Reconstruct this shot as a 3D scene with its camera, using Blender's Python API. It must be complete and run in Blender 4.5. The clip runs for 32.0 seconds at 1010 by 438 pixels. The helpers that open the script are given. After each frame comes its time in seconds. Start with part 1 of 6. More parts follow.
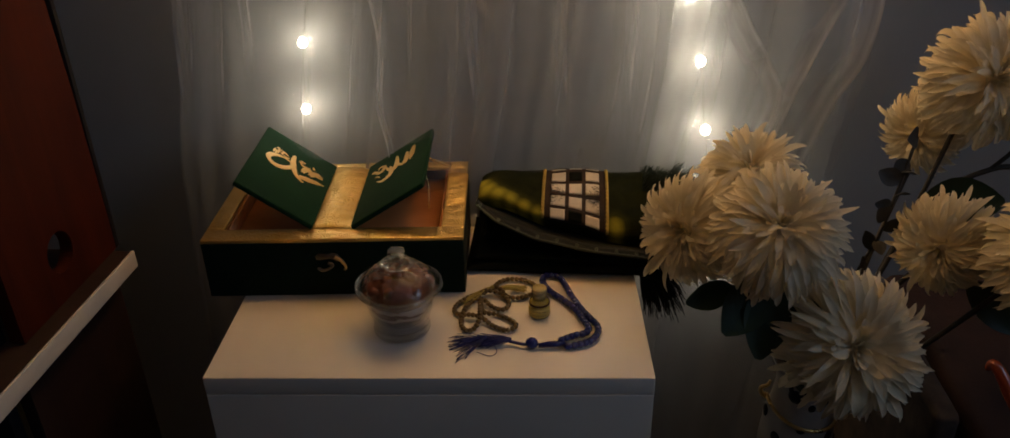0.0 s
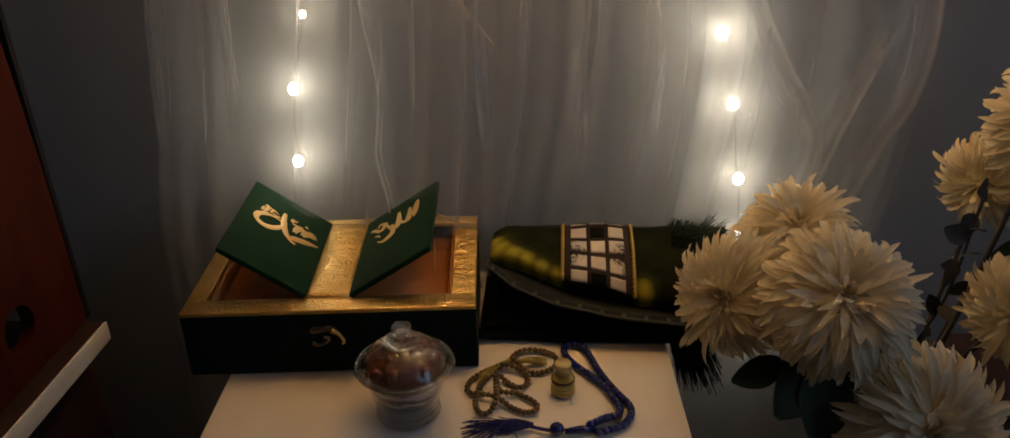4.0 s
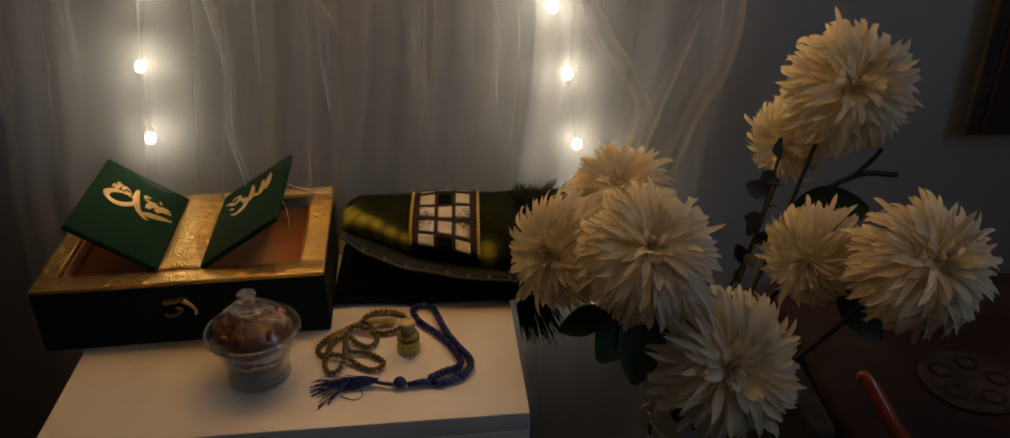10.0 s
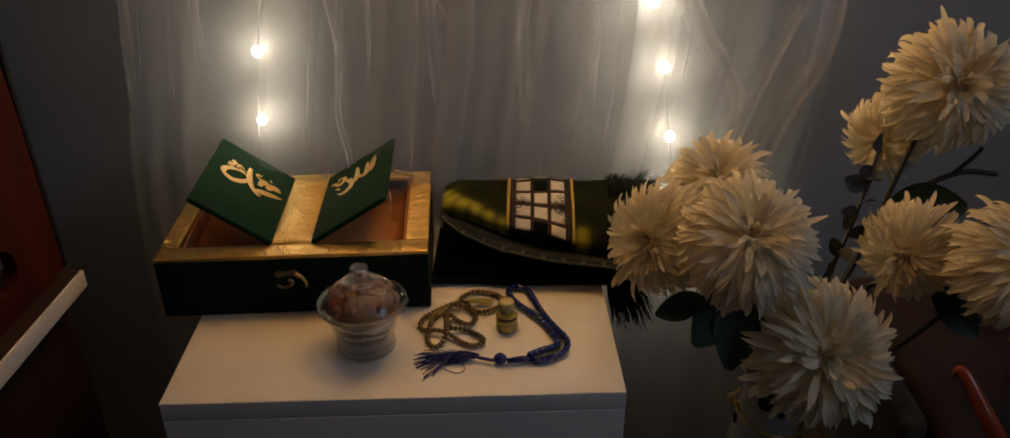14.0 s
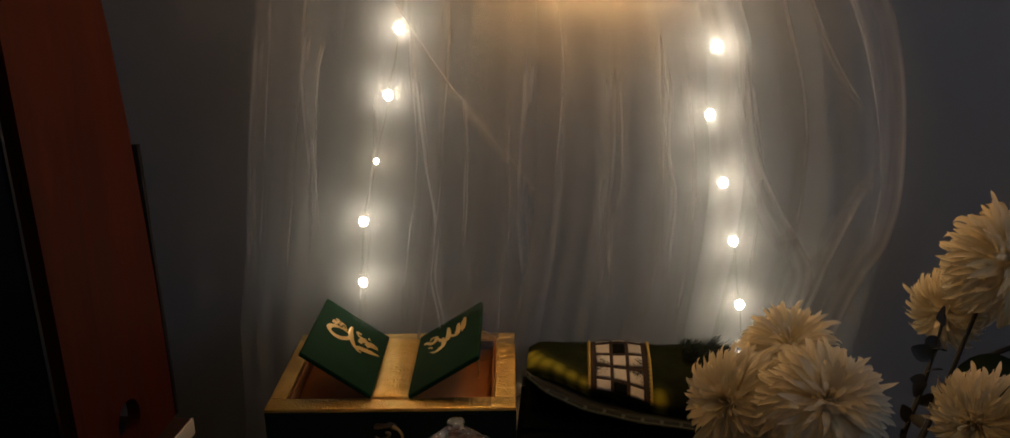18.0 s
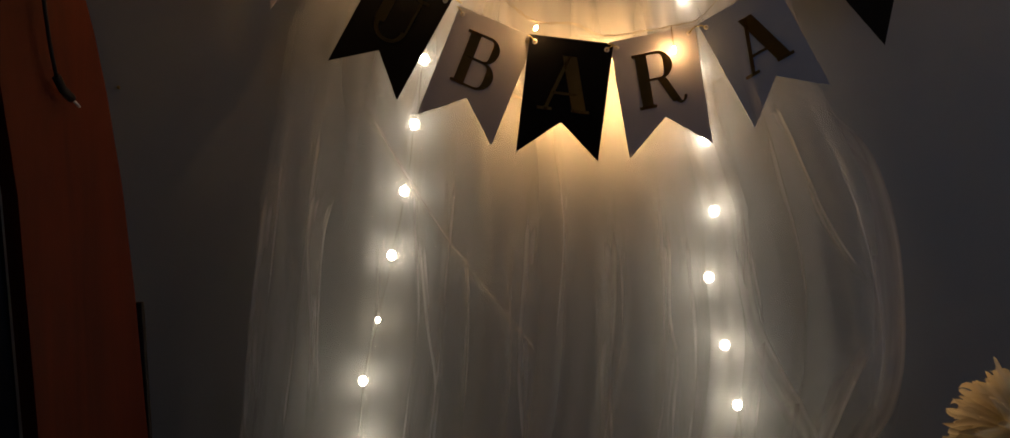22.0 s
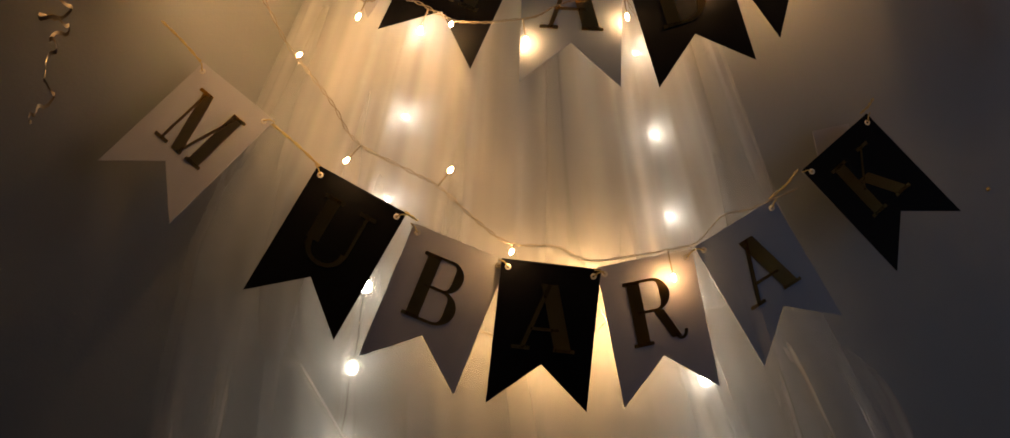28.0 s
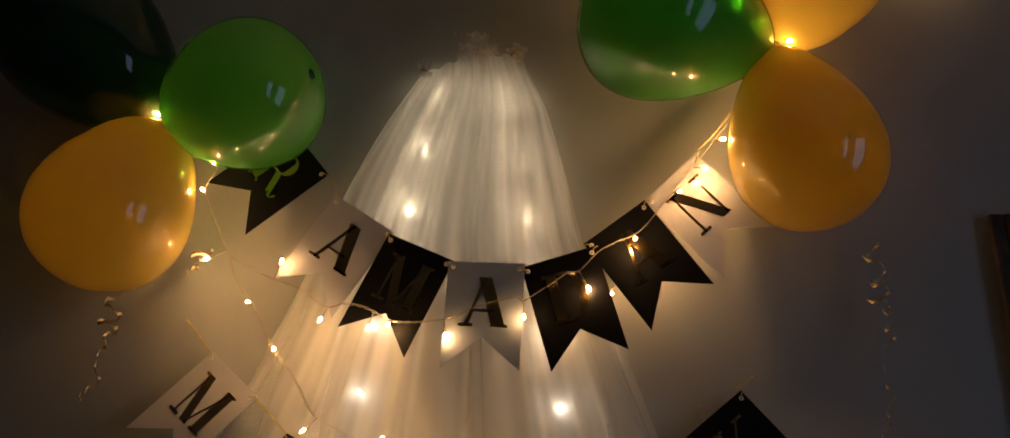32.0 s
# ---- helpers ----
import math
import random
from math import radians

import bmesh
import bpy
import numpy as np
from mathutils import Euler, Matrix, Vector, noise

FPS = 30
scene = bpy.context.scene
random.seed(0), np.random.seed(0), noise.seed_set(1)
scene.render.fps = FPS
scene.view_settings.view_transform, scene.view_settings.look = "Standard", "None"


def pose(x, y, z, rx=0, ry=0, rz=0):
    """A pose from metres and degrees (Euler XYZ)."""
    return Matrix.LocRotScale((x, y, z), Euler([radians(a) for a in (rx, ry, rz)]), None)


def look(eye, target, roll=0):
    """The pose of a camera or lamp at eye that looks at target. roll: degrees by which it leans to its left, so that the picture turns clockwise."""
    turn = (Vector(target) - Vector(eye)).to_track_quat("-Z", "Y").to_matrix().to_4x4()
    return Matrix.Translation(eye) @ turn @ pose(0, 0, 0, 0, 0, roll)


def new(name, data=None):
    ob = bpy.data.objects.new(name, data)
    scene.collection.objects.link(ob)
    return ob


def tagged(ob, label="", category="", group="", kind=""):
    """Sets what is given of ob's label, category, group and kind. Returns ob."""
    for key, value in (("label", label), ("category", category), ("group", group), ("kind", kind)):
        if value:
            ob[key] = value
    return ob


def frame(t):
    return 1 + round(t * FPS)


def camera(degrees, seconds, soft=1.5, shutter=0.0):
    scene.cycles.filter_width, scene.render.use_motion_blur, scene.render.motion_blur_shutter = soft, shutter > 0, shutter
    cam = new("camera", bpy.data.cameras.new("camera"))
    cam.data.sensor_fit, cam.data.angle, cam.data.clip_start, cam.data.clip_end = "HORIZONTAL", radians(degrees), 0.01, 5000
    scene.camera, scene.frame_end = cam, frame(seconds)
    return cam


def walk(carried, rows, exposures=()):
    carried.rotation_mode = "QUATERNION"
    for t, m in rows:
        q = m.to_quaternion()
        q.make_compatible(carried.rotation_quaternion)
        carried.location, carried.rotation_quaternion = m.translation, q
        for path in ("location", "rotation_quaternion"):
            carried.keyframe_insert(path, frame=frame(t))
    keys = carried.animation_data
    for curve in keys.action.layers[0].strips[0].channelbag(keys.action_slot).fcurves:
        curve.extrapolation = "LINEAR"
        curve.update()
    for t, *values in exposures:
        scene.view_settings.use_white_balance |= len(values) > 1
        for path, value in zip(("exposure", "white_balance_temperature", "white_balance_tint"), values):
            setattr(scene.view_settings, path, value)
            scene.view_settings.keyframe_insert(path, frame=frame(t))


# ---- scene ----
cam = camera(61.5, 32.0)
PATH = [
    (0, (0.16, -0.742, 1.169), (0.004, 1.011, 0.219), -1.2),
    (0.5, (0.141, -0.754, 1.172), (-0.053, 1.02, 0.269), -1.1),
    (1, (0.14, -0.75, 1.199), (-0.054, 1.047, 0.343), -1.1),
    (1.5, (0.141, -0.739, 1.202), (-0.054, 1.08, 0.394), -1.1),
    (2, (0.128, -0.696, 1.195), (-0.061, 1.127, 0.396), -1.0),
    (2.5, (0.125, -0.677, 1.19), (-0.067, 1.149, 0.396), -1.0),
    (3, (0.123, -0.673, 1.179), (-0.052, 1.152, 0.379), -1.3),
    (3.5, (0.125, -0.652, 1.167), (-0.025, 1.156, 0.325), -1.6),
    (4, (0.122, -0.622, 1.152), (-0.016, 1.163, 0.261), -1.7),
    (4.5, (0.112, -0.594, 1.136), (-0.024, 1.177, 0.216), -1.7),
    (6.5, (0.093, -0.586, 1.137), (-0.029, 1.15, 0.152), -1.7),
    (7, (0.096, -0.611, 1.158), (-0.024, 1.121, 0.166), -1.7),
    (7.5, (0.106, -0.636, 1.17), (-0.016, 1.099, 0.182), -1.6),
    (8, (0.114, -0.663, 1.179), (-0.006, 1.084, 0.212), -1.4),
    (8.5, (0.129, -0.672, 1.179), (0.03, 1.083, 0.225), -1.3),
    (9, (0.16, -0.674, 1.171), (0.121, 1.087, 0.224), -1.1),
    (9.5, (0.186, -0.673, 1.174), (0.204, 1.084, 0.218), -1.0),
    (10, (0.211, -0.675, 1.173), (0.27, 1.08, 0.216), -0.7),
    (10.5, (0.221, -0.678, 1.171), (0.3, 1.077, 0.214), -0.5),
    (11, (0.206, -0.685, 1.176), (0.287, 1.067, 0.216), -0.4),
    (11.5, (0.19, -0.689, 1.173), (0.261, 1.068, 0.221), -0.6),
    (12, (0.178, -0.684, 1.172), (0.245, 1.073, 0.218), -0.6),
    (12.5, (0.173, -0.686, 1.171), (0.236, 1.073, 0.22), -0.5),
    (13, (0.16, -0.692, 1.173), (0.188, 1.065, 0.218), -0.4),
    (13.5, (0.142, -0.702, 1.182), (0.128, 1.055, 0.227), -0.5),
    (15.5, (0.188, -0.742, 1.14), (0.034, 1.0, 0.17), -1.0),
    (16, (0.166, -0.743, 1.152), (0.005, 1.002, 0.188), -1.0),
    (16.5, (0.145, -0.752, 1.175), (-0.02, 1.025, 0.272), -1.0),
    (17, (0.124, -0.777, 1.196), (-0.041, 1.046, 0.391), -1.0),
    (17.5, (0.108, -0.797, 1.209), (-0.062, 1.069, 0.511), -1.0),
    (18, (0.098, -0.807, 1.219), (-0.067, 1.092, 0.611), -0.8),
    (18.5, (0.097, -0.809, 1.228), (-0.07, 1.1, 0.658), -0.8),
    (19, (0.09, -0.807, 1.232), (-0.076, 1.113, 0.696), -0.7),
    (19.5, (0.085, -0.804, 1.223), (-0.078, 1.129, 0.739), -0.6),
    (20, (0.085, -0.803, 1.225), (-0.077, 1.144, 0.799), -0.4),
    (20.5, (0.084, -0.811, 1.227), (-0.074, 1.146, 0.845), -0.3),
    (21, (0.091, -0.814, 1.226), (-0.075, 1.149, 0.884), -0.3),
    (21.5, (0.093, -0.812, 1.229), (-0.071, 1.157, 0.915), -0.3),
    (22, (0.101, -0.813, 1.235), (-0.074, 1.161, 0.972), -0.3),
    (22.5, (0.105, -0.818, 1.238), (-0.072, 1.162, 1.022), -0.2),
    (23, (0.102, -0.823, 1.24), (-0.066, 1.164, 1.086), -0.1),
    (23.5, (0.105, -0.825, 1.243), (-0.071, 1.163, 1.115), 0.0),
    (24, (0.103, -0.834, 1.249), (-0.053, 1.156, 1.127), -0.0),
    (24.5, (0.097, -0.841, 1.249), (-0.036, 1.152, 1.149), 0.1),
    (26.5, (0.16, -0.762, 1.273), (-0.002, 1.23, 1.2), 0.0),
    (27, (0.095, -0.7, 1.289), (0.052, 1.3, 1.282), 0.1),
    (27.5, (0.014, -0.626, 1.304), (0.106, 1.371, 1.372), -0.2),
    (28, (-0.061, -0.583, 1.315), (0.14, 1.403, 1.444), -0.6),
    (28.5, (-0.066, -0.577, 1.32), (0.146, 1.402, 1.521), -0.5),
    (29, (-0.027, -0.608, 1.329), (0.124, 1.37, 1.58), 0.3),
    (29.5, (0.037, -0.661, 1.332), (0.109, 1.316, 1.626), 0.7),
    (30, (0.085, -0.71, 1.338), (0.089, 1.261, 1.674), 1.0),
    (30.5, (0.11, -0.756, 1.334), (0.096, 1.205, 1.73), 1.1),
    (31, (0.139, -0.817, 1.329), (0.124, 1.12, 1.825), 1.0),
    (31.5, (0.163, -0.85, 1.327), (0.13, 1.064, 1.909), 0.8),
    (32, (0.188, -0.87, 1.336), (0.117, 1.02, 1.987), 0.7),
]
# seconds, stops, kelvin, tint
EXPOSURES = [(0, 1.48, 6600, 10), (1, 1.4, 6600, 10), (2, 1.14, 6600, 10), (4, 1.5, 6600, 10), (7, 1.62, 6600, 10), (8, 1.42, 6600, 10), (9, 1.42, 6780, 10), (13, 1.44, 6760, 10), (15.5, 2.08, 6590, 10), (16, 2.04, 6580, 10), (16.5, 1.76, 6610, 10), (17, 1.5, 6640, 10), (18, 1.12, 6680, 10), (20, 0.76, 6560, 10), (21, 0.6, 6605, 10), (22, 0.68, 6650, 10), (23, 0.74, 6620, 10), (27, 0.55, 6470, 10), (28, 0.48, 6280, 10), (29, 0.395, 6280, 10), (30, 0.31, 6280, 10), (31, 0.355, 6280, 10), (32, 0.4, 6720, 10)]
walk(cam, [(t, look(eye, target, roll)) for t, eye, target, roll in PATH], EXPOSURES)


# ---- world and large lights ----
world = bpy.data.worlds.new("dusk")
scene.world = world
world.use_nodes = True
world.node_tree.nodes["Background"].inputs[0].default_value = (0.25, 0.38, 0.6, 1)
world.node_tree.nodes["Background"].inputs[1].default_value = 0.05

WALL = 0.445
ROOM_L, ROOM_R, ROOM_B, ROOM_T = -1.6, 1.5, -3.0, 2.6
WINDOWS = ((-1.40, -0.90), (-0.65, -0.15))
WIN_Z = (1.10, 2.10)

for y0, y1 in WINDOWS:
    win_light = bpy.data.lights.new("window_daylight", "AREA")
    win_light.shape, win_light.size, win_light.size_y = "RECTANGLE", 0.40, 0.9
    win_light.energy, win_light.color = 0.80, (0.46, 0.66, 1.0)
    lamp = new("window_daylight", win_light)
    lamp.matrix_world = look((ROOM_R + 0.10, (y0 + y1) / 2, 1.60), (0.0, (y0 + y1) / 2, 1.60))


# ---- materials ----
def mat(name):
    m = bpy.data.materials.new(name)
    m.use_nodes = True
    nt = m.node_tree
    return m, nt, nt.nodes["Principled BSDF"]


def lk(nt, a, b):
    nt.links.new(a, b)


def nnode(nt, kind, **inputs):
    n = nt.nodes.new(kind)
    for k, v in inputs.items():
        n.inputs[k.replace("_", " ")].default_value = v
    return n


def coords(nt, scale=(1, 1, 1), kind="Object"):
    c = nt.nodes.new("ShaderNodeTexCoord")
    m = nt.nodes.new("ShaderNodeMapping")
    m.inputs["Scale"].default_value = scale
    lk(nt, c.outputs[kind], m.inputs["Vector"])
    return m.outputs["Vector"]


def ramp(nt, fac, stops):
    r = nt.nodes.new("ShaderNodeValToRGB")
    e = r.color_ramp.elements
    while len(e) < len(stops):
        e.new(0.5)
    for el, (p, c) in zip(e, stops):
        el.position, el.color = p, (*c, 1)
    lk(nt, fac, r.inputs["Fac"])
    return r.outputs["Color"]


def bump(nt, bsdf, height, strength=0.3, distance=0.002):
    b = nnode(nt, "ShaderNodeBump", Strength=strength, Distance=distance)
    lk(nt, height, b.inputs["Height"])
    lk(nt, b.outputs["Normal"], bsdf.inputs["Normal"])
    return b


def surface(name, lo, hi, scale=8.0, rough=0.6, metal=0.0, fine=120.0, relief=0.15, dist=0.001, stretch=(1, 1, 1), sheen=0.0, coat=0.0):
    """A two-scale mottled surface between two colours, with fine relief."""
    m, nt, b = mat(name)
    v = coords(nt, stretch)
    n1 = nnode(nt, "ShaderNodeTexNoise", Scale=scale, Detail=5.0, Roughness=0.6)
    lk(nt, v, n1.inputs["Vector"])
    n2 = nnode(nt, "ShaderNodeTexNoise", Scale=fine, Detail=3.0)
    lk(nt, v, n2.inputs["Vector"])
    lk(nt, ramp(nt, n1.outputs["Fac"], [(0.3, lo), (0.7, hi)]), b.inputs["Base Color"])
    bump(nt, b, n2.outputs["Fac"], relief, dist)
    rr = nnode(nt, "ShaderNodeMapRange")
    rr.inputs["To Min"].default_value, rr.inputs["To Max"].default_value = rough * 0.85, min(1, rough * 1.15)
    lk(nt, n1.outputs["Fac"], rr.inputs["Value"])
    lk(nt, rr.outputs["Result"], b.inputs["Roughness"])
    b.inputs["Metallic"].default_value = metal
    b.inputs["Sheen Weight"].default_value = sheen
    b.inputs["Coat Weight"].default_value = coat
    return m


def glow(name, color, strength):
    m, nt, b = mat(name)
    b.inputs["Base Color"].default_value = (*color, 1)
    b.inputs["Emission Color"].default_value = (*color, 1)
    b.inputs["Emission Strength"].default_value = strength
    return m


def tulle(name, color, alpha, streak):
    """Net curtain: part of the light goes straight through, part is scattered by the threads."""
    m, nt, b = mat(name)
    out = nt.nodes["Material Output"]
    nt.nodes.remove(b)
    tr = nnode(nt, "ShaderNodeBsdfTransparent")
    di = nnode(nt, "ShaderNodeBsdfDiffuse", Color=(*color, 1))
    tl = nnode(nt, "ShaderNodeBsdfTranslucent", Color=(*color, 1))
    half = nnode(nt, "ShaderNodeMixShader", Fac=0.5)
    lk(nt, di.outputs[0], half.inputs[1])
    lk(nt, tl.outputs[0], half.inputs[2])
    v = coords(nt, (1, 1, 1), "UV")
    mp = nt.nodes.new("ShaderNodeMapping")
    mp.inputs["Scale"].default_value = (streak, 0.7, 1)
    lk(nt, v, mp.inputs["Vector"])
    n = nnode(nt, "ShaderNodeTexNoise", Scale=1.0, Detail=1.6, Roughness=0.5)
    lk(nt, mp.outputs["Vector"], n.inputs["Vector"])
    mr = nnode(nt, "ShaderNodeMapRange")
    for k, val in (("From Min", 0.36), ("From Max", 0.68), ("To Min", alpha * 0.55), ("To Max", alpha * 1.75)):
        mr.inputs[k].default_value = val
    lk(nt, n.outputs["Fac"], mr.inputs["Value"])
    sep = nt.nodes.new("ShaderNodeSeparateXYZ")
    lk(nt, v, sep.inputs[0])
    dens = nnode(nt, "ShaderNodeMapRange")
    for k, val in (("From Min", 0.0), ("From Max", 0.42), ("To Min", 4.4), ("To Max", 1.0)):
        dens.inputs[k].default_value = val
    lk(nt, sep.outputs["Y"], dens.inputs["Value"])
    mul = nt.nodes.new("ShaderNodeMath")
    mul.operation, mul.use_clamp = "MULTIPLY", True
    lk(nt, mr.outputs["Result"], mul.inputs[0])
    lk(nt, dens.outputs["Result"], mul.inputs[1])
    mix = nt.nodes.new("ShaderNodeMixShader")
    lk(nt, mul.outputs[0], mix.inputs[0])
    lk(nt, tr.outputs[0], mix.inputs[1])
    lk(nt, half.outputs[0], mix.inputs[2])
    lk(nt, mix.outputs[0], out.inputs["Surface"])
    return m


def veil(name, color, alpha, upper=1.0):
    """A fold of net: dense along its edge (u = 0), thinning out to the other side, to both ends and, by upper, over its upper part."""
    m, nt, b = mat(name)
    nt.nodes.remove(b)
    tr = nnode(nt, "ShaderNodeBsdfTransparent")
    di = nnode(nt, "ShaderNodeBsdfDiffuse", Color=(*color, 1))
    tl = nnode(nt, "ShaderNodeBsdfTranslucent", Color=(*color, 1))
    half = nnode(nt, "ShaderNodeMixShader", Fac=0.5)
    lk(nt, di.outputs[0], half.inputs[1])
    lk(nt, tl.outputs[0], half.inputs[2])
    v = coords(nt, (1, 1, 1), "UV")
    sep = nt.nodes.new("ShaderNodeSeparateXYZ")
    lk(nt, v, sep.inputs[0])
    edge = ramp(nt, sep.outputs["X"], [(0.0, (0.6, 0.6, 0.6)), (0.05, (1, 1, 1)), (0.14, (0.62, 0.62, 0.62)), (0.26, (0.7, 0.7, 0.7)), (0.36, (0.34, 0.34, 0.34)), (0.65, (0.15, 0.15, 0.15)), (1.0, (0, 0, 0))])
    ends = ramp(nt, sep.outputs["Y"], [(0.0, (0, 0, 0)), (0.22, (upper,) * 3), (0.52, (1, 1, 1)), (0.82, (0.9, 0.9, 0.9)), (1.0, (0.15, 0.15, 0.15))])
    mp = nt.nodes.new("ShaderNodeMapping")
    mp.inputs["Scale"].default_value = (3.0, 2.2, 1)
    lk(nt, v, mp.inputs["Vector"])
    n = nnode(nt, "ShaderNodeTexNoise", Scale=1.6, Detail=2.0)
    lk(nt, mp.outputs["Vector"], n.inputs["Vector"])
    last = None
    for src in (edge, ends, n.outputs["Fac"]):
        mul = nt.nodes.new("ShaderNodeMath")
        mul.operation = "MULTIPLY"
        lk(nt, src, mul.inputs[0])
        if last is None:
            mul.inputs[1].default_value = alpha * 2
        else:
            lk(nt, last, mul.inputs[1])
        last = mul.outputs[0]
    mix = nt.nodes.new("ShaderNodeMixShader")
    lk(nt, last, mix.inputs[0])
    lk(nt, tr.outputs[0], mix.inputs[1])
    lk(nt, half.outputs[0], mix.inputs[2])
    lk(nt, mix.outputs[0], nt.nodes["Material Output"].inputs["Surface"])
    return m


def glass(name, color=(0.96, 0.97, 0.96), rough=0.03, base=0.06):
    """Thin clear glass: light passes, and the surface mirrors more at a glancing view."""
    m, nt, b = mat(name)
    nt.nodes.remove(b)
    tr = nnode(nt, "ShaderNodeBsdfTransparent", Color=(*color, 1))
    gl = nnode(nt, "ShaderNodeBsdfGlossy", Roughness=rough)
    lw = nnode(nt, "ShaderNodeLayerWeight", Blend=0.5)
    pw = nt.nodes.new("ShaderNodeMath")
    pw.operation = "POWER"
    pw.inputs[1].default_value = 3.0
    lk(nt, lw.outputs["Facing"], pw.inputs[0])
    fr = nnode(nt, "ShaderNodeMapRange")
    fr.inputs["To Min"].default_value, fr.inputs["To Max"].default_value = base, 0.95
    lk(nt, pw.outputs[0], fr.inputs["Value"])
    mix = nt.nodes.new("ShaderNodeMixShader")
    lk(nt, fr.outputs[0], mix.inputs[0])
    lk(nt, tr.outputs[0], mix.inputs[1])
    lk(nt, gl.outputs[0], mix.inputs[2])
    lk(nt, mix.outputs[0], nt.nodes["Material Output"].inputs["Surface"])
    return m


def petal(name, lo, hi):
    """Thin cloth petal that also lets light through."""
    m = surface(name, lo, hi, scale=14, rough=0.85, fine=220, relief=0.35)
    nt = m.node_tree
    b = nt.nodes["Principled BSDF"]
    tl = nnode(nt, "ShaderNodeBsdfTranslucent", Color=(*hi, 1))
    mix = nnode(nt, "ShaderNodeMixShader", Fac=0.32)
    lk(nt, b.outputs[0], mix.inputs[1])
    lk(nt, tl.outputs[0], mix.inputs[2])
    lk(nt, mix.outputs[0], nt.nodes["Material Output"].inputs["Surface"])
    return m


def rubber(name, color, clear=0.28):
    """Balloon skin: thin and glossy, lit through, and a little see-through, so that its far side mirrors too."""
    m, nt, b = mat(name)
    v = coords(nt)
    n = nnode(nt, "ShaderNodeTexNoise", Scale=5.0, Detail=3.0)
    lk(nt, v, n.inputs["Vector"])
    dark = tuple(c * 0.75 for c in color)
    lk(nt, ramp(nt, n.outputs["Fac"], [(0.3, dark), (0.7, color)]), b.inputs["Base Color"])
    b.inputs["Roughness"].default_value = 0.4
    b.inputs["Specular IOR Level"].default_value = 0.2
    tl = nnode(nt, "ShaderNodeBsdfTranslucent", Color=(*color, 1))
    skin = nnode(nt, "ShaderNodeMixShader", Fac=0.6)
    tr = nnode(nt, "ShaderNodeBsdfTransparent", Color=(*color, 1))
    thin = nnode(nt, "ShaderNodeMixShader", Fac=clear)
    gl = nnode(nt, "ShaderNodeBsdfGlossy", Roughness=0.05)
    lw = nnode(nt, "ShaderNodeLayerWeight", Blend=0.5)
    pw = nt.nodes.new("ShaderNodeMath")
    pw.operation = "POWER"
    pw.inputs[1].default_value = 4.0
    lk(nt, lw.outputs["Facing"], pw.inputs[0])
    fr = nnode(nt, "ShaderNodeMapRange")
    fr.inputs["To Min"].default_value, fr.inputs["To Max"].default_value = 0.06, 0.75
    lk(nt, pw.outputs[0], fr.inputs["Value"])
    shine = nt.nodes.new("ShaderNodeMixShader")
    lk(nt, b.outputs[0], skin.inputs[1])
    lk(nt, tl.outputs[0], skin.inputs[2])
    lk(nt, skin.outputs[0], thin.inputs[1])
    lk(nt, tr.outputs[0], thin.inputs[2])
    lk(nt, fr.outputs[0], shine.inputs[0])
    lk(nt, thin.outputs[0], shine.inputs[1])
    lk(nt, gl.outputs[0], shine.inputs[2])
    lk(nt, shine.outputs[0], nt.nodes["Material Output"].inputs["Surface"])
    return m


def embossed_gold(name):
    """Thin gold-coloured leather with pressed swirls."""
    m, nt, b = mat(name)
    v = coords(nt, (1, 1, 1))
    n = nnode(nt, "ShaderNodeTexNoise", Scale=16.0, Detail=3.0)
    lk(nt, v, n.inputs["Vector"])
    w = nnode(nt, "ShaderNodeTexWave", Scale=110.0, Distortion=26.0, Detail=1.0)
    w.wave_type = "RINGS"
    w.inputs["Detail Scale"].default_value = 0.55
    lk(nt, v, w.inputs["Vector"])
    f = nnode(nt, "ShaderNodeTexNoise", Scale=420.0, Detail=2.0)
    lk(nt, v, f.inputs["Vector"])
    add = nt.nodes.new("ShaderNodeMath")
    add.operation = "MULTIPLY_ADD"
    add.inputs[1].default_value = 0.35
    lk(nt, f.outputs["Fac"], add.inputs[0])
    lk(nt, w.outputs["Fac"], add.inputs[2])
    lk(nt, ramp(nt, n.outputs["Fac"], [(0.3, (0.64, 0.39, 0.11)), (0.7, (0.90, 0.62, 0.23))]), b.inputs["Base Color"])
    b.inputs["Metallic"].default_value = 0.92
    b.inputs["Roughness"].default_value = 0.32
    bump(nt, b, add.outputs[0], 0.7, 0.0008)
    return m


def banded(name, lo, hi):
    """Crumpled paper with slanting dark swirls."""
    m, nt, b = mat(name)
    v = coords(nt, (1, 1, 2.2))
    w = nnode(nt, "ShaderNodeTexWave", Scale=11.0, Distortion=7.0, Detail=3.0)
    w.bands_direction = "Z"
    w.inputs["Detail Scale"].default_value = 2.5
    lk(nt, v, w.inputs["Vector"])
    lk(nt, ramp(nt, w.outputs["Fac"], [(0.25, lo), (0.6, hi)]), b.inputs["Base Color"])
    b.inputs["Roughness"].default_value = 0.7
    bump(nt, b, w.outputs["Fac"], 0.6, 0.003)
    return m


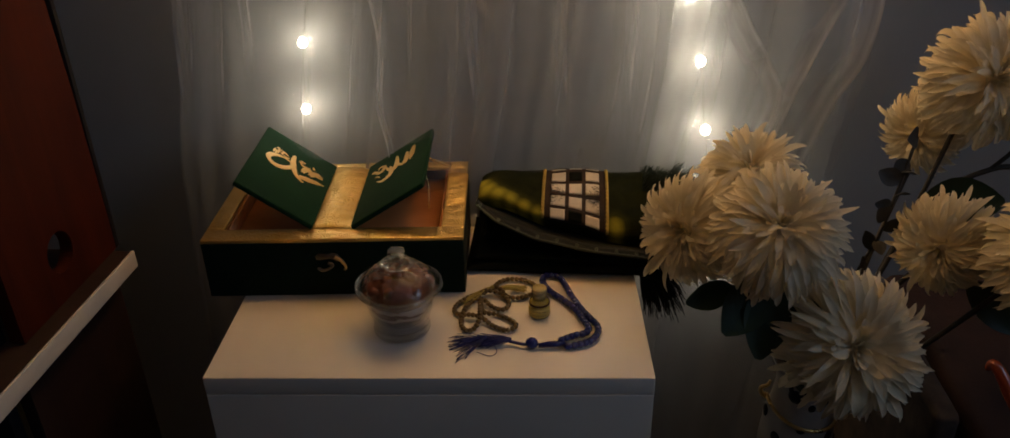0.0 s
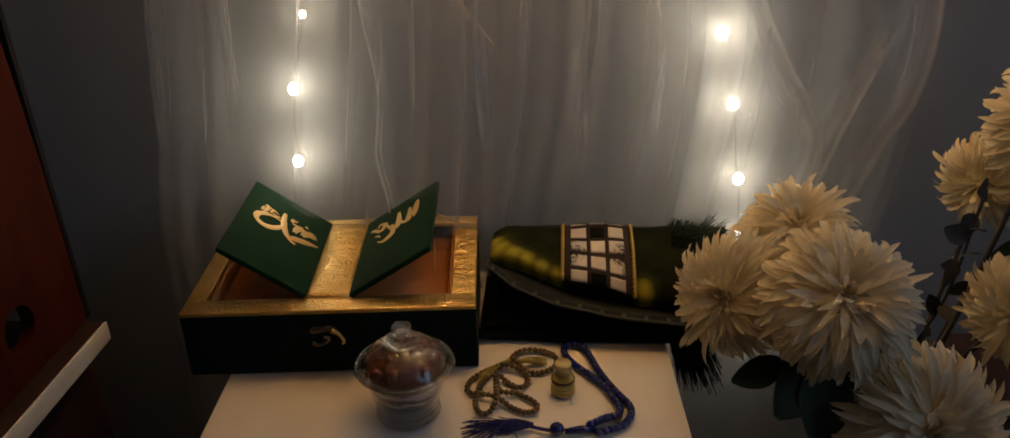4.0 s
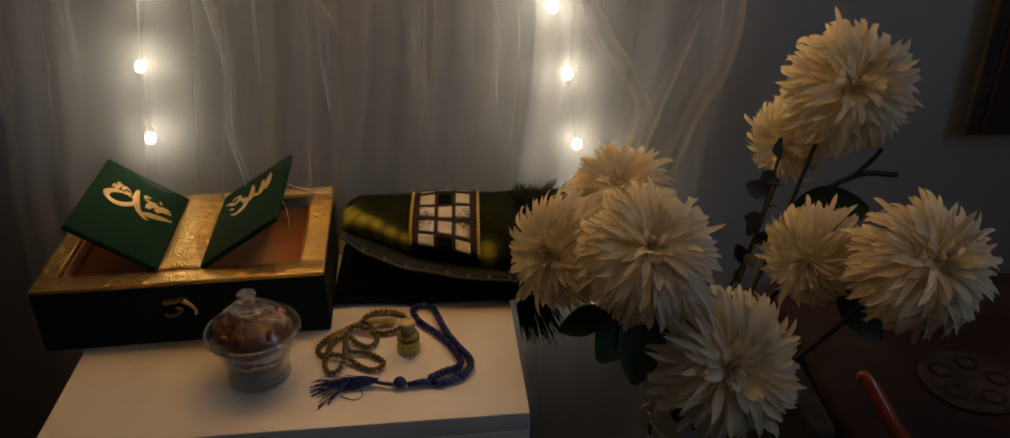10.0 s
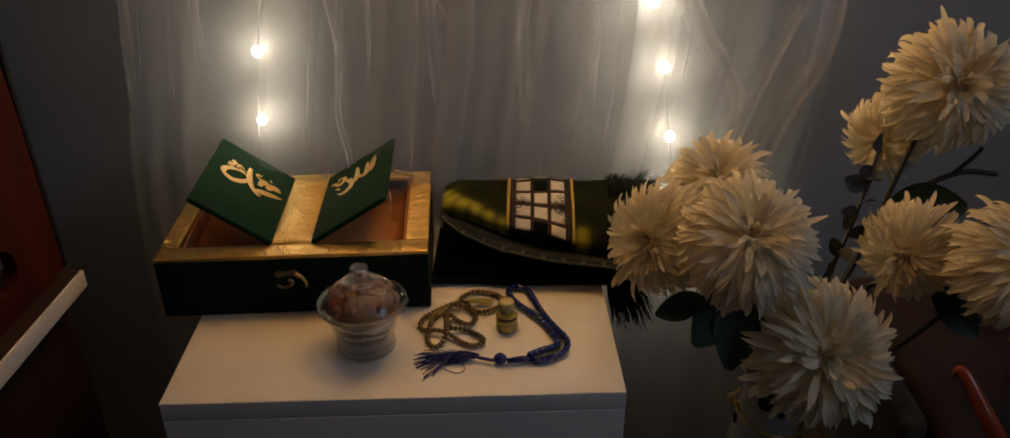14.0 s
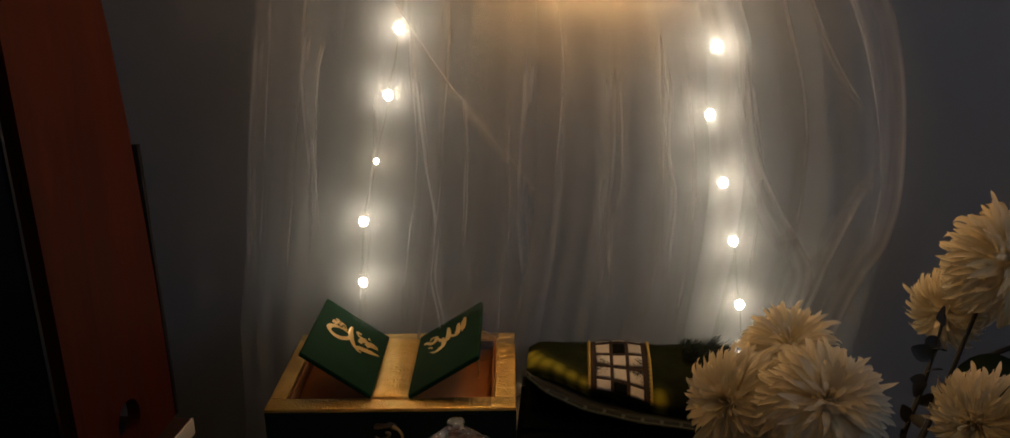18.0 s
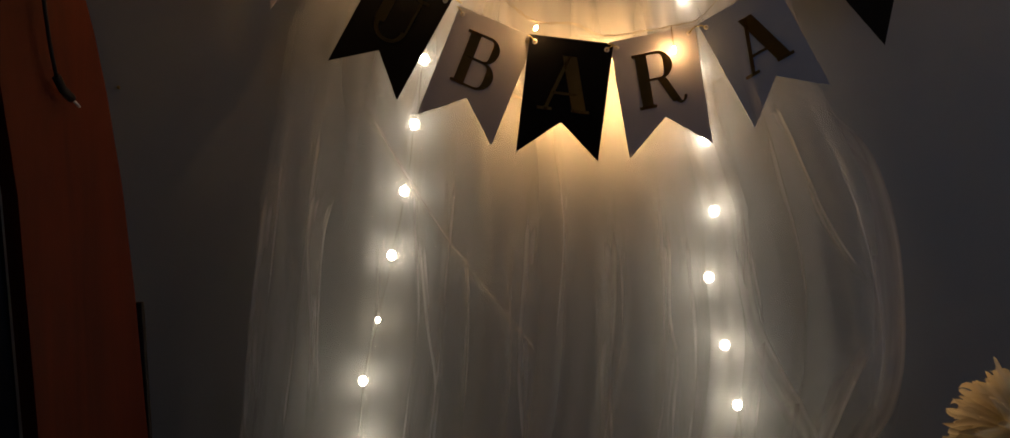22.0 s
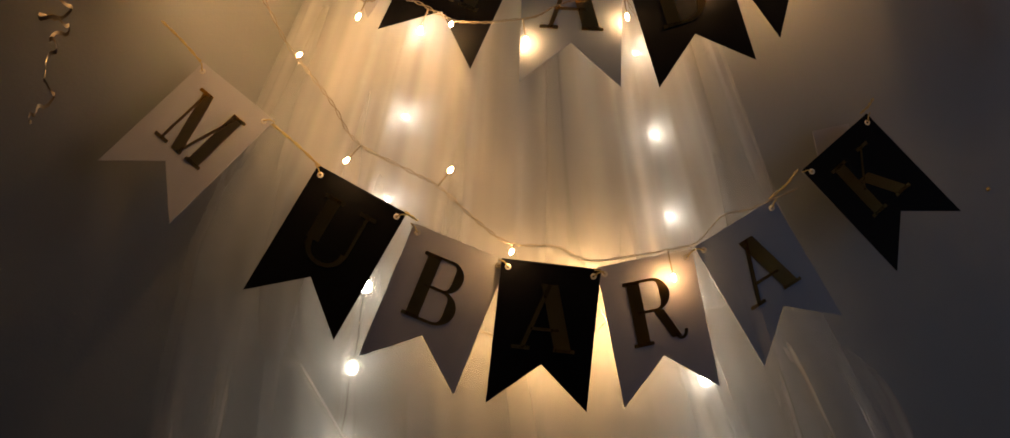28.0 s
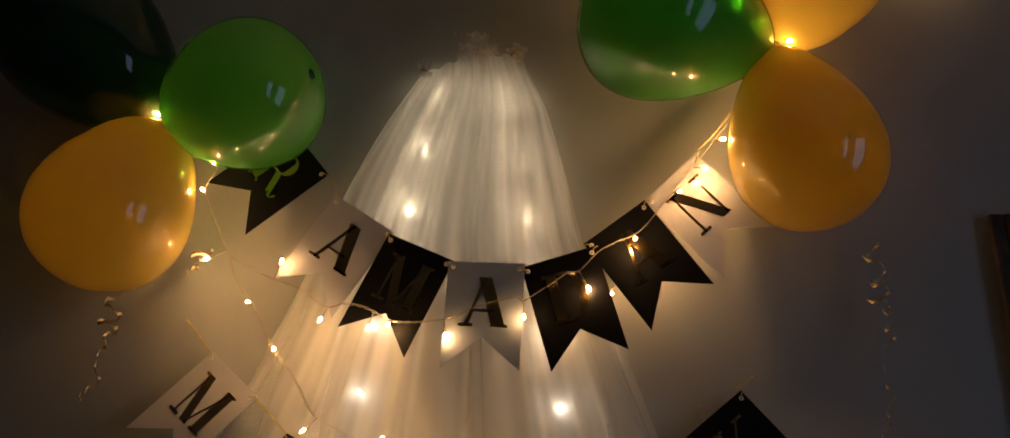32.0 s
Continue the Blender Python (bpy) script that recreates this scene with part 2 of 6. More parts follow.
def velvet(name, lo, hi):
    return surface(name, lo, hi, scale=14, rough=0.9, fine=900, relief=0.4, dist=0.0006, sheen=0.03)


def mat_pile(name, sheen_spots):
    """Near-black green pile with its yellow-green pattern and sheen painted in at the given places."""
    m, nt, b = mat(name)
    v = coords(nt)
    n = nnode(nt, "ShaderNodeTexNoise", Scale=38.0, Detail=4.0, Distortion=0.8)
    lk(nt, v, n.inputs["Vector"])
    f = nnode(nt, "ShaderNodeTexNoise", Scale=700.0, Detail=2.0)
    lk(nt, v, f.inputs["Vector"])
    total = None
    for x, y, r in sheen_spots:
        flat = nt.nodes.new("ShaderNodeVectorMath")
        flat.operation = "MULTIPLY"
        flat.inputs[1].default_value = (1, 1, 0)
        lk(nt, v, flat.inputs[0])
        d = nt.nodes.new("ShaderNodeVectorMath")
        d.operation = "DISTANCE"
        d.inputs[1].default_value = (x, y, 0)
        lk(nt, flat.outputs["Vector"], d.inputs[0])
        mr = nnode(nt, "ShaderNodeMapRange")
        for k, val in (("From Min", 0.0), ("From Max", r), ("To Min", 1.0), ("To Max", 0.0)):
            mr.inputs[k].default_value = val
        lk(nt, d.outputs["Value"], mr.inputs["Value"])
        if total is None:
            total = mr.outputs["Result"]
        else:
            mx = nt.nodes.new("ShaderNodeMath")
            mx.operation = "SMOOTH_MAX"
            mx.inputs[2].default_value = 0.35
            lk(nt, total, mx.inputs[0])
            lk(nt, mr.outputs["Result"], mx.inputs[1])
            total = mx.outputs[0]
    mu = nt.nodes.new("ShaderNodeMath")
    mu.operation = "MULTIPLY_ADD"
    lk(nt, n.outputs["Fac"], mu.inputs[0])
    mu.inputs[1].default_value = 0.28
    lk(nt, total, mu.inputs[2])
    lk(nt, ramp(nt, mu.outputs[0], [(0.22, (0.004, 0.007, 0.003)), (0.58, (0.035, 0.038, 0.007)), (1.0, (0.34, 0.31, 0.035))]), b.inputs["Base Color"])
    b.inputs["Roughness"].default_value = 0.9
    b.inputs["Specular IOR Level"].default_value = 0.12
    bump(nt, b, f.outputs["Fac"], 0.6, 0.0012)
    return m


def wood(name, lo, hi, rough=0.35, coat=0.2, scale=3.0):
    m, nt, b = mat(name)
    v = coords(nt, (6, 6, 0.6))
    n = nnode(nt, "ShaderNodeTexNoise", Scale=scale, Detail=7.0, Roughness=0.65, Distortion=0.6)
    lk(nt, v, n.inputs["Vector"])
    n2 = nnode(nt, "ShaderNodeTexNoise", Scale=scale * 14, Detail=3.0)
    lk(nt, v, n2.inputs["Vector"])
    lk(nt, ramp(nt, n.outputs["Fac"], [(0.3, lo), (0.72, hi)]), b.inputs["Base Color"])
    b.inputs["Roughness"].default_value = rough
    b.inputs["Coat Weight"].default_value = coat
    bump(nt, b, n2.outputs["Fac"], 0.1, 0.0006)
    return m


M_WALL = surface("grey_blue_paint", (0.33, 0.35, 0.365), (0.39, 0.405, 0.42), scale=2.5, rough=0.75, fine=260, relief=0.25, dist=0.0008)
# Both paints are for unseen walls, kept dark to hold back bounced light.
M_ROOM = surface("room_paint", (0.30, 0.28, 0.26), (0.37, 0.35, 0.32), scale=2, rough=0.85)
M_WEST = surface("brown_side_paint", (0.07, 0.05, 0.04), (0.11, 0.08, 0.065), scale=2, rough=0.8)
M_CEIL = surface("ceiling_paint", (0.74, 0.74, 0.73), (0.80, 0.80, 0.79), scale=2, rough=0.9)
M_FLOOR = surface("dark_floor", (0.035, 0.029, 0.026), (0.065, 0.053, 0.045), scale=6, rough=0.5)
M_WHITE = surface("white_melamine", (0.72, 0.67, 0.59), (0.80, 0.75, 0.67), scale=5, rough=0.38, fine=300, relief=0.05, dist=0.0004)
M_ORANGE = wood("orange_brown_veneer", (0.033, 0.0040, 0.0010), (0.078, 0.0110, 0.0021), 0.7, 0.0)
M_ORANGE.node_tree.nodes["Principled BSDF"].inputs["Specular IOR Level"].default_value = 0.15
M_DARKWOOD = wood("dark_brown_veneer", (0.015, 0.005, 0.0025), (0.034, 0.012, 0.006), 0.6, 0.05)
M_BLACK = surface("black_plastic", (0.010, 0.010, 0.011), (0.018, 0.018, 0.02), scale=20, rough=0.5)
M_EDGE = surface("pale_edge_band", (0.62, 0.58, 0.52), (0.72, 0.68, 0.62), scale=12, rough=0.45)
M_VELVET = velvet("dark_green_velvet", (0.003, 0.010, 0.006), (0.006, 0.018, 0.010))
M_GREEN = velvet("emerald_velvet", (0.003, 0.024, 0.010), (0.006, 0.038, 0.016))
M_GOLD = embossed_gold("embossed_gold_leather")
M_TRAY = surface("bronze_satin_lining", (0.40, 0.15, 0.05), (0.58, 0.25, 0.09), scale=9, rough=0.42, fine=260, relief=0.3, metal=0.25)
M_FOIL = surface("gold_foil", (0.70, 0.48, 0.17), (0.86, 0.62, 0.26), scale=25, rough=0.13, metal=1.0, relief=0.04)
M_PEN = surface("matt_gold_relief", (0.55, 0.36, 0.12), (0.72, 0.50, 0.20), scale=25, rough=0.42, metal=0.35, relief=0.1)
M_BRASS = surface("brass", (0.62, 0.42, 0.15), (0.80, 0.58, 0.25), scale=40, rough=0.28, metal=1.0)
M_PEWTER = surface("dull_pewter", (0.16, 0.13, 0.10), (0.28, 0.23, 0.18), scale=40, rough=0.35, metal=1.0)
M_GREYRIM = surface("worn_grey_plastic", (0.07, 0.07, 0.08), (0.14, 0.14, 0.155), scale=30, rough=0.4)
M_GLASS = glass("clear_glass")
M_DATE = surface("dark_brown_sweets", (0.11, 0.036, 0.020), (0.26, 0.09, 0.048), scale=45, rough=0.22, fine=140, relief=0.9, dist=0.003, coat=0.9)
M_GLASSRIM = glass("thick_clear_glass", (0.88, 0.85, 0.80), 0.08, base=0.30)
M_PAPER = banded("swirled_white_paper", (0.16, 0.085, 0.055), (0.72, 0.66, 0.62))
M_BEAD = surface("olive_brown_bead", (0.06, 0.036, 0.009), (0.19, 0.125, 0.034), scale=60, rough=0.3, coat=0.3)
M_THREAD = surface("olive_gold_thread", (0.30, 0.24, 0.05), (0.46, 0.38, 0.10), scale=80, rough=0.6)
M_BLUE = surface("cobalt_glass_bead", (0.003, 0.007, 0.08), (0.007, 0.016, 0.19), scale=60, rough=0.14, coat=0.6)
M_BLUETHREAD = surface("royal_blue_thread", (0.006, 0.012, 0.085), (0.014, 0.026, 0.20), scale=80, rough=0.6)
M_OIL = surface("amber_oil", (0.50, 0.37, 0.04), (0.66, 0.50, 0.09), scale=20, rough=0.15, coat=0.5)
M_LABEL = surface("yellow_label", (0.52, 0.42, 0.10), (0.68, 0.56, 0.18), scale=60, rough=0.6)
M_STOPPER = surface("honey_plastic", (0.50, 0.39, 0.15), (0.62, 0.50, 0.22), scale=60, rough=0.25, coat=0.4)
M_AMBER = surface("dark_amber_oil", (0.07, 0.025, 0.006), (0.13, 0.05, 0.012), scale=40, rough=0.15, coat=0.5)
M_INK = surface("dark_ink", (0.05, 0.03, 0.02), (0.08, 0.05, 0.03), rough=0.6)
# The pile's yellow-green sheen along the roll is painted in at these spots.
M_MAT = mat_pile("green_mat_pile", ((0.002, 0.090, 0.030), (0.012, 0.072, 0.030), (0.028, 0.058, 0.028), (0.046, 0.049, 0.026), (0.064, 0.041, 0.024), (0.082, 0.033, 0.020), (0.190, 0.028, 0.024)))
M_MATBORDER = surface("dark_green_border_pile", (0.0022, 0.0042, 0.0027), (0.005, 0.0085, 0.0055), scale=30, rough=0.85, fine=600, relief=0.5)
# Lighter green for the edge cord: the light it catches is in the colour.
M_MATEDGE = surface("highlighted_green_cord", (0.014, 0.024, 0.016), (0.030, 0.046, 0.031), scale=60, rough=0.6)
M_MATRING = surface("pale_green_ring_stitch", (0.07, 0.09, 0.07), (0.13, 0.155, 0.12), scale=60, rough=0.5)
M_MATFRINGE = surface("dark_green_fringe_thread", (0.006, 0.014, 0.007), (0.014, 0.030, 0.016), scale=60, rough=0.8)
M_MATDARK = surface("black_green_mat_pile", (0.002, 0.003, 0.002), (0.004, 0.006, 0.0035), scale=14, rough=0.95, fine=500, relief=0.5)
M_MATWHITE = surface("ivory_mat_panel", (0.55, 0.50, 0.42), (0.70, 0.65, 0.56), scale=30, rough=0.9, fine=600, relief=0.5)
M_MATBROWN = surface("brown_mat_weave", (0.016, 0.008, 0.005), (0.034, 0.017, 0.010), scale=30, rough=0.9, fine=600, relief=0.5)
M_CORD = surface("gold_cord", (0.42, 0.30, 0.06), (0.62, 0.46, 0.12), scale=60, rough=0.5, metal=0.3)
for m in (M_MATDARK, M_VELVET, M_GREEN, M_BLACK):
    m.node_tree.nodes["Principled BSDF"].inputs["Specular IOR Level"].default_value = 0.12
M_PETAL = petal("cream_cloth_petal", (0.80, 0.69, 0.47), (0.85, 0.78, 0.60))
M_LEAF = surface("dark_green_leaf", (0.010, 0.026, 0.009), (0.020, 0.047, 0.016), scale=14, rough=0.55)
M_LEAF2 = surface("grey_brown_leaf", (0.030, 0.030, 0.024), (0.065, 0.06, 0.048), scale=14, rough=0.6)
M_STEM = surface("dark_stem", (0.020, 0.018, 0.014), (0.04, 0.034, 0.024), scale=40, rough=0.6)
M_VASE = surface("dull_vase_glaze", (0.30, 0.27, 0.24), (0.40, 0.37, 0.33), scale=10, rough=0.3, coat=0.2)
M_WHITECARD = surface("white_card", (0.41, 0.41, 0.47), (0.47, 0.47, 0.53), scale=10, rough=0.42, coat=0.3, fine=300, relief=0.05)
# White card with the window's cool cast put into its base colour.
M_BLUECAST = surface("blue_cast_white_card", (0.27, 0.32, 0.42), (0.32, 0.37, 0.47), scale=10, rough=0.42, coat=0.3, fine=300, relief=0.05)
M_WHITECARD.node_tree.nodes["Principled BSDF"].inputs["Coat Roughness"].default_value = 0.3
M_BLACKCARD = surface("black_card", (0.0035, 0.0035, 0.004), (0.006, 0.006, 0.007), scale=10, rough=0.5, fine=300, relief=0.05)
M_BLACKCARD.node_tree.nodes["Principled BSDF"].inputs["Specular IOR Level"].default_value = 0.08
M_TWINE = surface("gold_twine", (0.40, 0.30, 0.10), (0.56, 0.44, 0.17), scale=80, rough=0.5)
M_WIRE = surface("clear_light_wire", (0.24, 0.20, 0.14), (0.38, 0.33, 0.24), scale=60, rough=0.35)
M_DARKWIRE = surface("dark_light_wire", (0.05, 0.05, 0.045), (0.09, 0.085, 0.075), scale=60, rough=0.4)
M_COLD = glow("cool_white_led", (1.0, 0.88, 0.68), 18.0)
M_COLDDIM = glow("dim_cool_led", (1.0, 0.85, 0.62), 22.0)
M_COLDMID = glow("mid_white_led", (1.0, 0.86, 0.66), 125.0)
M_COLDTOP = glow("soft_white_led", (1.0, 0.78, 0.50), 540.0)
M_WARM = glow("warm_white_led", (1.0, 0.53, 0.19), 620.0)
M_WARMHOT = glow("bright_warm_led", (1.0, 0.53, 0.19), 1300.0)
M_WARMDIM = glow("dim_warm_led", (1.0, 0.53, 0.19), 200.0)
M_TULLE = tulle("white_tulle", (0.88, 0.88, 0.88), 0.20, 7)
M_TULLE2 = tulle("white_tulle_front", (0.90, 0.90, 0.90), 0.19, 11)
M_HEM = tulle("white_tulle_hem", (0.95, 0.95, 0.95), 0.26, 10)
M_VEIL = veil("white_tulle_fold", (0.93, 0.93, 0.93), 0.42)
M_HEMFOLD = veil("white_tulle_hem_fold", (0.95, 0.95, 0.95), 1.0, 0.3)
M_VEILSOFT = veil("white_tulle_soft_fold", (0.93, 0.93, 0.93), 0.32)
M_YELLOW = rubber("orange_yellow_rubber", (0.75, 0.58, 0.13))
M_GREENB = rubber("green_rubber", (0.085, 0.36, 0.065))
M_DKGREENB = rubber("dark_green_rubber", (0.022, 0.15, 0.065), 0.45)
M_RIBBON = surface("gold_foil_ribbon", (0.34, 0.27, 0.16), (0.50, 0.41, 0.26), scale=40, rough=0.45, metal=0.7)
M_RED = wood("glossy_red_brown_wood", (0.22, 0.03, 0.010), (0.36, 0.07, 0.02), 0.22, 0.6)
M_MAROON = surface("dark_maroon_fabric", (0.020, 0.010, 0.010), (0.045, 0.022, 0.020), scale=18, rough=0.9, fine=300, relief=0.5)
M_PATTERN = surface("brown_cream_pattern_cloth", (0.018, 0.012, 0.011), (0.085, 0.062, 0.048), scale=32, rough=0.85, fine=400, relief=0.4)


# ---- mesh helpers ----
def part(name, bm, material, parent=None, label="", smooth=True, at=None):
    me = bpy.data.meshes.new(name)
    bm.normal_update()
    bm.to_mesh(me)
    bm.free()
    me.materials.append(material)
    for p in me.polygons:
        p.use_smooth = smooth
    ob = new(name, me)
    if parent:
        ob.parent = parent
    if at is not None:
        ob.matrix_basis = at
    if label:
        tagged(ob, label)
    return ob


def share(name, ob, parent, m):
    """Another object on the same mesh."""
    o = new(name, ob.data)
    o.parent = parent
    o.matrix_basis = m
    return o


def thing(name, m, label, category, group="", kind=""):
    ob = new(name)
    ob.empty_display_size = 0.03
    ob.matrix_basis = m
    return tagged(ob, label, category, group, kind)


def block(sx, sy, sz, bevel=0.002, at=(0, 0, 0), seg=2):
    """A bevelled block with its centre at the given place."""
    bm = bmesh.new()
    bmesh.ops.create_cube(bm, size=1)
    bmesh.ops.scale(bm, vec=(sx, sy, sz), verts=bm.verts)
    if bevel:
        bmesh.ops.bevel(bm, geom=bm.edges[:], offset=bevel, segments=seg, affect="EDGES", profile=0.6)
    bmesh.ops.translate(bm, vec=at, verts=bm.verts)
    return bm


def tube(pts, r, seg=8, bm=None, cap=True):
    """A round tube along points; r is a number or a function of 0..1."""
    bm = bm or bmesh.new()
    pts = [Vector(p) for p in pts]
    rings, side = [], None
    n = len(pts)
    for i, p in enumerate(pts):
        d = (pts[min(i + 1, n - 1)] - pts[max(i - 1, 0)]).normalized()
        if side is None:
            side = d.orthogonal().normalized()
        side = (side - d * side.dot(d)).normalized()
        up = d.cross(side)
        rad = r(i / max(1, n - 1)) if callable(r) else r
        rings.append([bm.verts.new(p + rad * (math.cos(2 * math.pi * k / seg) * side + math.sin(2 * math.pi * k / seg) * up)) for k in range(seg)])
    for a, b in zip(rings, rings[1:]):
        for k in range(seg):
            bm.faces.new((a[k], a[(k + 1) % seg], b[(k + 1) % seg], b[k]))
    if cap:
        bm.faces.new(rings[0][::-1])
        bm.faces.new(rings[-1])
    return bm


def spline(pts, per=8):
    """Catmull-Rom through the points."""
    p = [Vector(q) for q in pts]
    p = [2 * p[0] - p[1]] + p + [2 * p[-1] - p[-2]]
    out = []
    for i in range(1, len(p) - 2):
        for k in range(per):
            t = k / per
            out.append(0.5 * (2 * p[i] + (p[i + 1] - p[i - 1]) * t + (2 * p[i - 1] - 5 * p[i] + 4 * p[i + 1] - p[i + 2]) * t * t + (3 * p[i] - p[i - 1] - 3 * p[i + 1] + p[i + 2]) * t ** 3))
    return out + [p[-2]]


def lathe(profile, seg=40, bm=None):
    """Turn (radius, height) pairs round z."""
    bm = bm or bmesh.new()
    rings = []
    for r, z in profile:
        if r < 1e-6:
            rings.append([bm.verts.new((0, 0, z))])
        else:
            rings.append([bm.verts.new((r * math.cos(2 * math.pi * k / seg), r * math.sin(2 * math.pi * k / seg), z)) for k in range(seg)])
    for a, b in zip(rings, rings[1:]):
        for k in range(seg):
            j = (k + 1) % seg
            q = [a[k % len(a)], a[j % len(a)], b[j % len(b)], b[k % len(b)]]
            q = list(dict.fromkeys(q))
            if len(q) > 2:
                bm.faces.new(q)
    return bm


def prism(outline, depth, bevel=0.0, bm=None):
    """A plate with the outline in x and z, front at y = 0, going back by depth."""
    bm = bm or bmesh.new()
    f = [bm.verts.new((x, 0, z)) for x, z in outline]
    b = [bm.verts.new((x, depth, z)) for x, z in outline]
    bm.faces.new(f)
    bm.faces.new(b[::-1])
    n = len(f)
    for i in range(n):
        bm.faces.new((f[i], b[i], b[(i + 1) % n], f[(i + 1) % n]))
    if bevel:
        bmesh.ops.bevel(bm, geom=bm.edges[:], offset=bevel, segments=1, affect="EDGES")
    return bm


def ico(r, sub=2, at=(0, 0, 0), scale=(1, 1, 1)):
    bm = bmesh.new()
    bmesh.ops.create_icosphere(bm, subdivisions=sub, radius=r)
    bmesh.ops.scale(bm, vec=scale, verts=bm.verts)
    bmesh.ops.translate(bm, vec=at, verts=bm.verts)
    return bm


# ---- the room ----
def wall_piece(name, x0, x1, y0, y1, z0, z1, m, label):
    ob = part(name, block(x1 - x0, y1 - y0, z1 - z0, 0, ((x0 + x1) / 2, (y0 + y1) / 2, (z0 + z1) / 2)), m, smooth=False)
    return tagged(ob, label, "wall" if "wall" in name else name, kind="structure")


wall_piece("wall_north", ROOM_L, ROOM_R, WALL, WALL + 0.12, 0, ROOM_T, M_WALL, "dim grey-blue painted plaster wall behind the tulle")
wall_piece("wall_west", ROOM_L - 0.12, ROOM_L, ROOM_B - 0.12, WALL + 0.12, 0, ROOM_T, M_WEST, "plain dim painted side wall")
wall_piece("wall_south", ROOM_L, ROOM_R, ROOM_B - 0.12, ROOM_B, 0, ROOM_T, M_ROOM, "plain dim painted wall facing the tulle")
east = tagged(new("wall_east"), "plain dim painted wall with two narrow windows", "wall", kind="structure")
cuts = [ROOM_B] + [y for pair in WINDOWS for y in pair] + [WALL]
sections = [(a, b, 0, ROOM_T) for a, b in zip(cuts[::2], cuts[1::2])]
for y0, y1 in WINDOWS:
    sections += [(y0, y1, 0, WIN_Z[0]), (y0, y1, WIN_Z[1], ROOM_T)]
for y0, y1, z0, z1 in sections:
    part("wall_section", block(0.12, y1 - y0, z1 - z0, 0, (ROOM_R + 0.06, (y0 + y1) / 2, (z0 + z1) / 2)), M_ROOM, east, smooth=False)
for k, (y0, y1) in enumerate(WINDOWS):
    window = tagged(new("window_" + str(k + 1)), "narrow window with a white frame at dusk", "window", kind="structure")
    for y in (y0 + 0.0225, y1 - 0.0225):
        part("window_frame", block(0.05, 0.045, WIN_Z[1] - WIN_Z[0], 0.004, (ROOM_R + 0.04, y, (WIN_Z[0] + WIN_Z[1]) / 2)), M_WHITE, window)
    for z in (WIN_Z[0] + 0.0225, WIN_Z[1] - 0.0225):
        part("window_frame", block(0.045, y1 - y0 - 0.09, 0.045, 0.004, (ROOM_R + 0.04, (y0 + y1) / 2, z)), M_WHITE, window)
wall_piece("floor", ROOM_L, ROOM_R, ROOM_B, WALL, -0.1, 0, M_FLOOR, "dark floor in deep shade")
wall_piece("ceiling", ROOM_L, ROOM_R, ROOM_B, WALL, ROOM_T, ROOM_T + 0.1, M_CEIL, "pale painted ceiling")


# ---- tulle curtain with its column lights ----
LEFT_EDGE = ((2.09, 0.004), (2.035, -0.002), (1.936, -0.059), (1.822, -0.116), (1.35, -0.325), (1.08, -0.385), (0.8, -0.42), (0.64, -0.45), (0.0, -0.48))
RIGHT_EDGE = ((2.09, 0.158), (2.066, 0.164), (1.965, 0.209), (1.843, 0.239), (1.743, 0.261), (1.59, 0.318), (1.28, 0.43), (1.09, 0.53), (0.9, 0.565), (0.8, 0.562), (0.62, 0.535), (0.0, 0.50))


def edge_x(table, z):
    for (za, xa), (zb, xb) in zip(table, table[1:]):
        if za >= z >= zb:
            return xa + (xb - xa) * (za - z) / (za - zb)
    return table[-1][1]


def curtain_sheet(y, amp, seed, top=2.09, bottom=0.03, cols=260, rows=70, shrink=0.0, forward=0.0):
    rnd = random.Random(seed)
    waves = [(rnd.uniform(3, 20), rnd.uniform(0, 6.28), rnd.uniform(0.3, 1)) for _ in range(6)]
    norm = sum(w[2] for w in waves) * 0.55
    bm = bmesh.new()
    uv = bm.loops.layers.uv.new("UVMap")
    grid = []
    for j in range(rows + 1):
        v = j / rows
        z = top + (bottom - top) * v
        line = []
        for i in range(cols + 1):
            u = i / cols
            s = sum(a * math.sin(f * u * 3.1416 * 2 + ph + 0.8 * math.sin(3 * v + ph)) for f, ph, a in waves) / norm
            s = math.copysign(abs(s) ** 0.7, s)
            k = amp * (0.04 + 0.96 * min(1, v * 1.6) ** 1.3)
            crest = 2.035 + 0.036 * min(1, u / 0.45) - 0.004 * max(0, u - 0.5) + 0.003 * math.sin(41 * u + seed)
            zz = z if v > 0.12 else z - (top - crest) * (1 - v / 0.12)
            inset = shrink * min(1, v * 4)
            xl, xr = edge_x(LEFT_EDGE, zz) + inset, edge_x(RIGHT_EDGE, zz) - inset
            x = xl + (xr - xl) * u + 0.3 * amp * min(1, v * 3) * math.sin(37 * u + 5 * v + seed)
            lean = forward * min(1, max(0, (1.18 - z) / 0.3))
            swell = 0.020 * math.sin(math.pi * min(1, max(0, (zz - 1.66) / 0.38)))
            line.append((bm.verts.new((x, y - lean - swell + k * s, zz + 0.01 * math.sin(17 * u + seed) * (v > 0.99))), u, v))
        grid.append(line)
    for a, b in zip(grid, grid[1:]):
        for i in range(cols):
            q = (a[i], a[i + 1], b[i + 1], b[i])
            f = bm.faces.new([p[0] for p in q])
            for lo, p in zip(f.loops, q):
                lo[uv].uv = (p[1], p[2])
    return bm


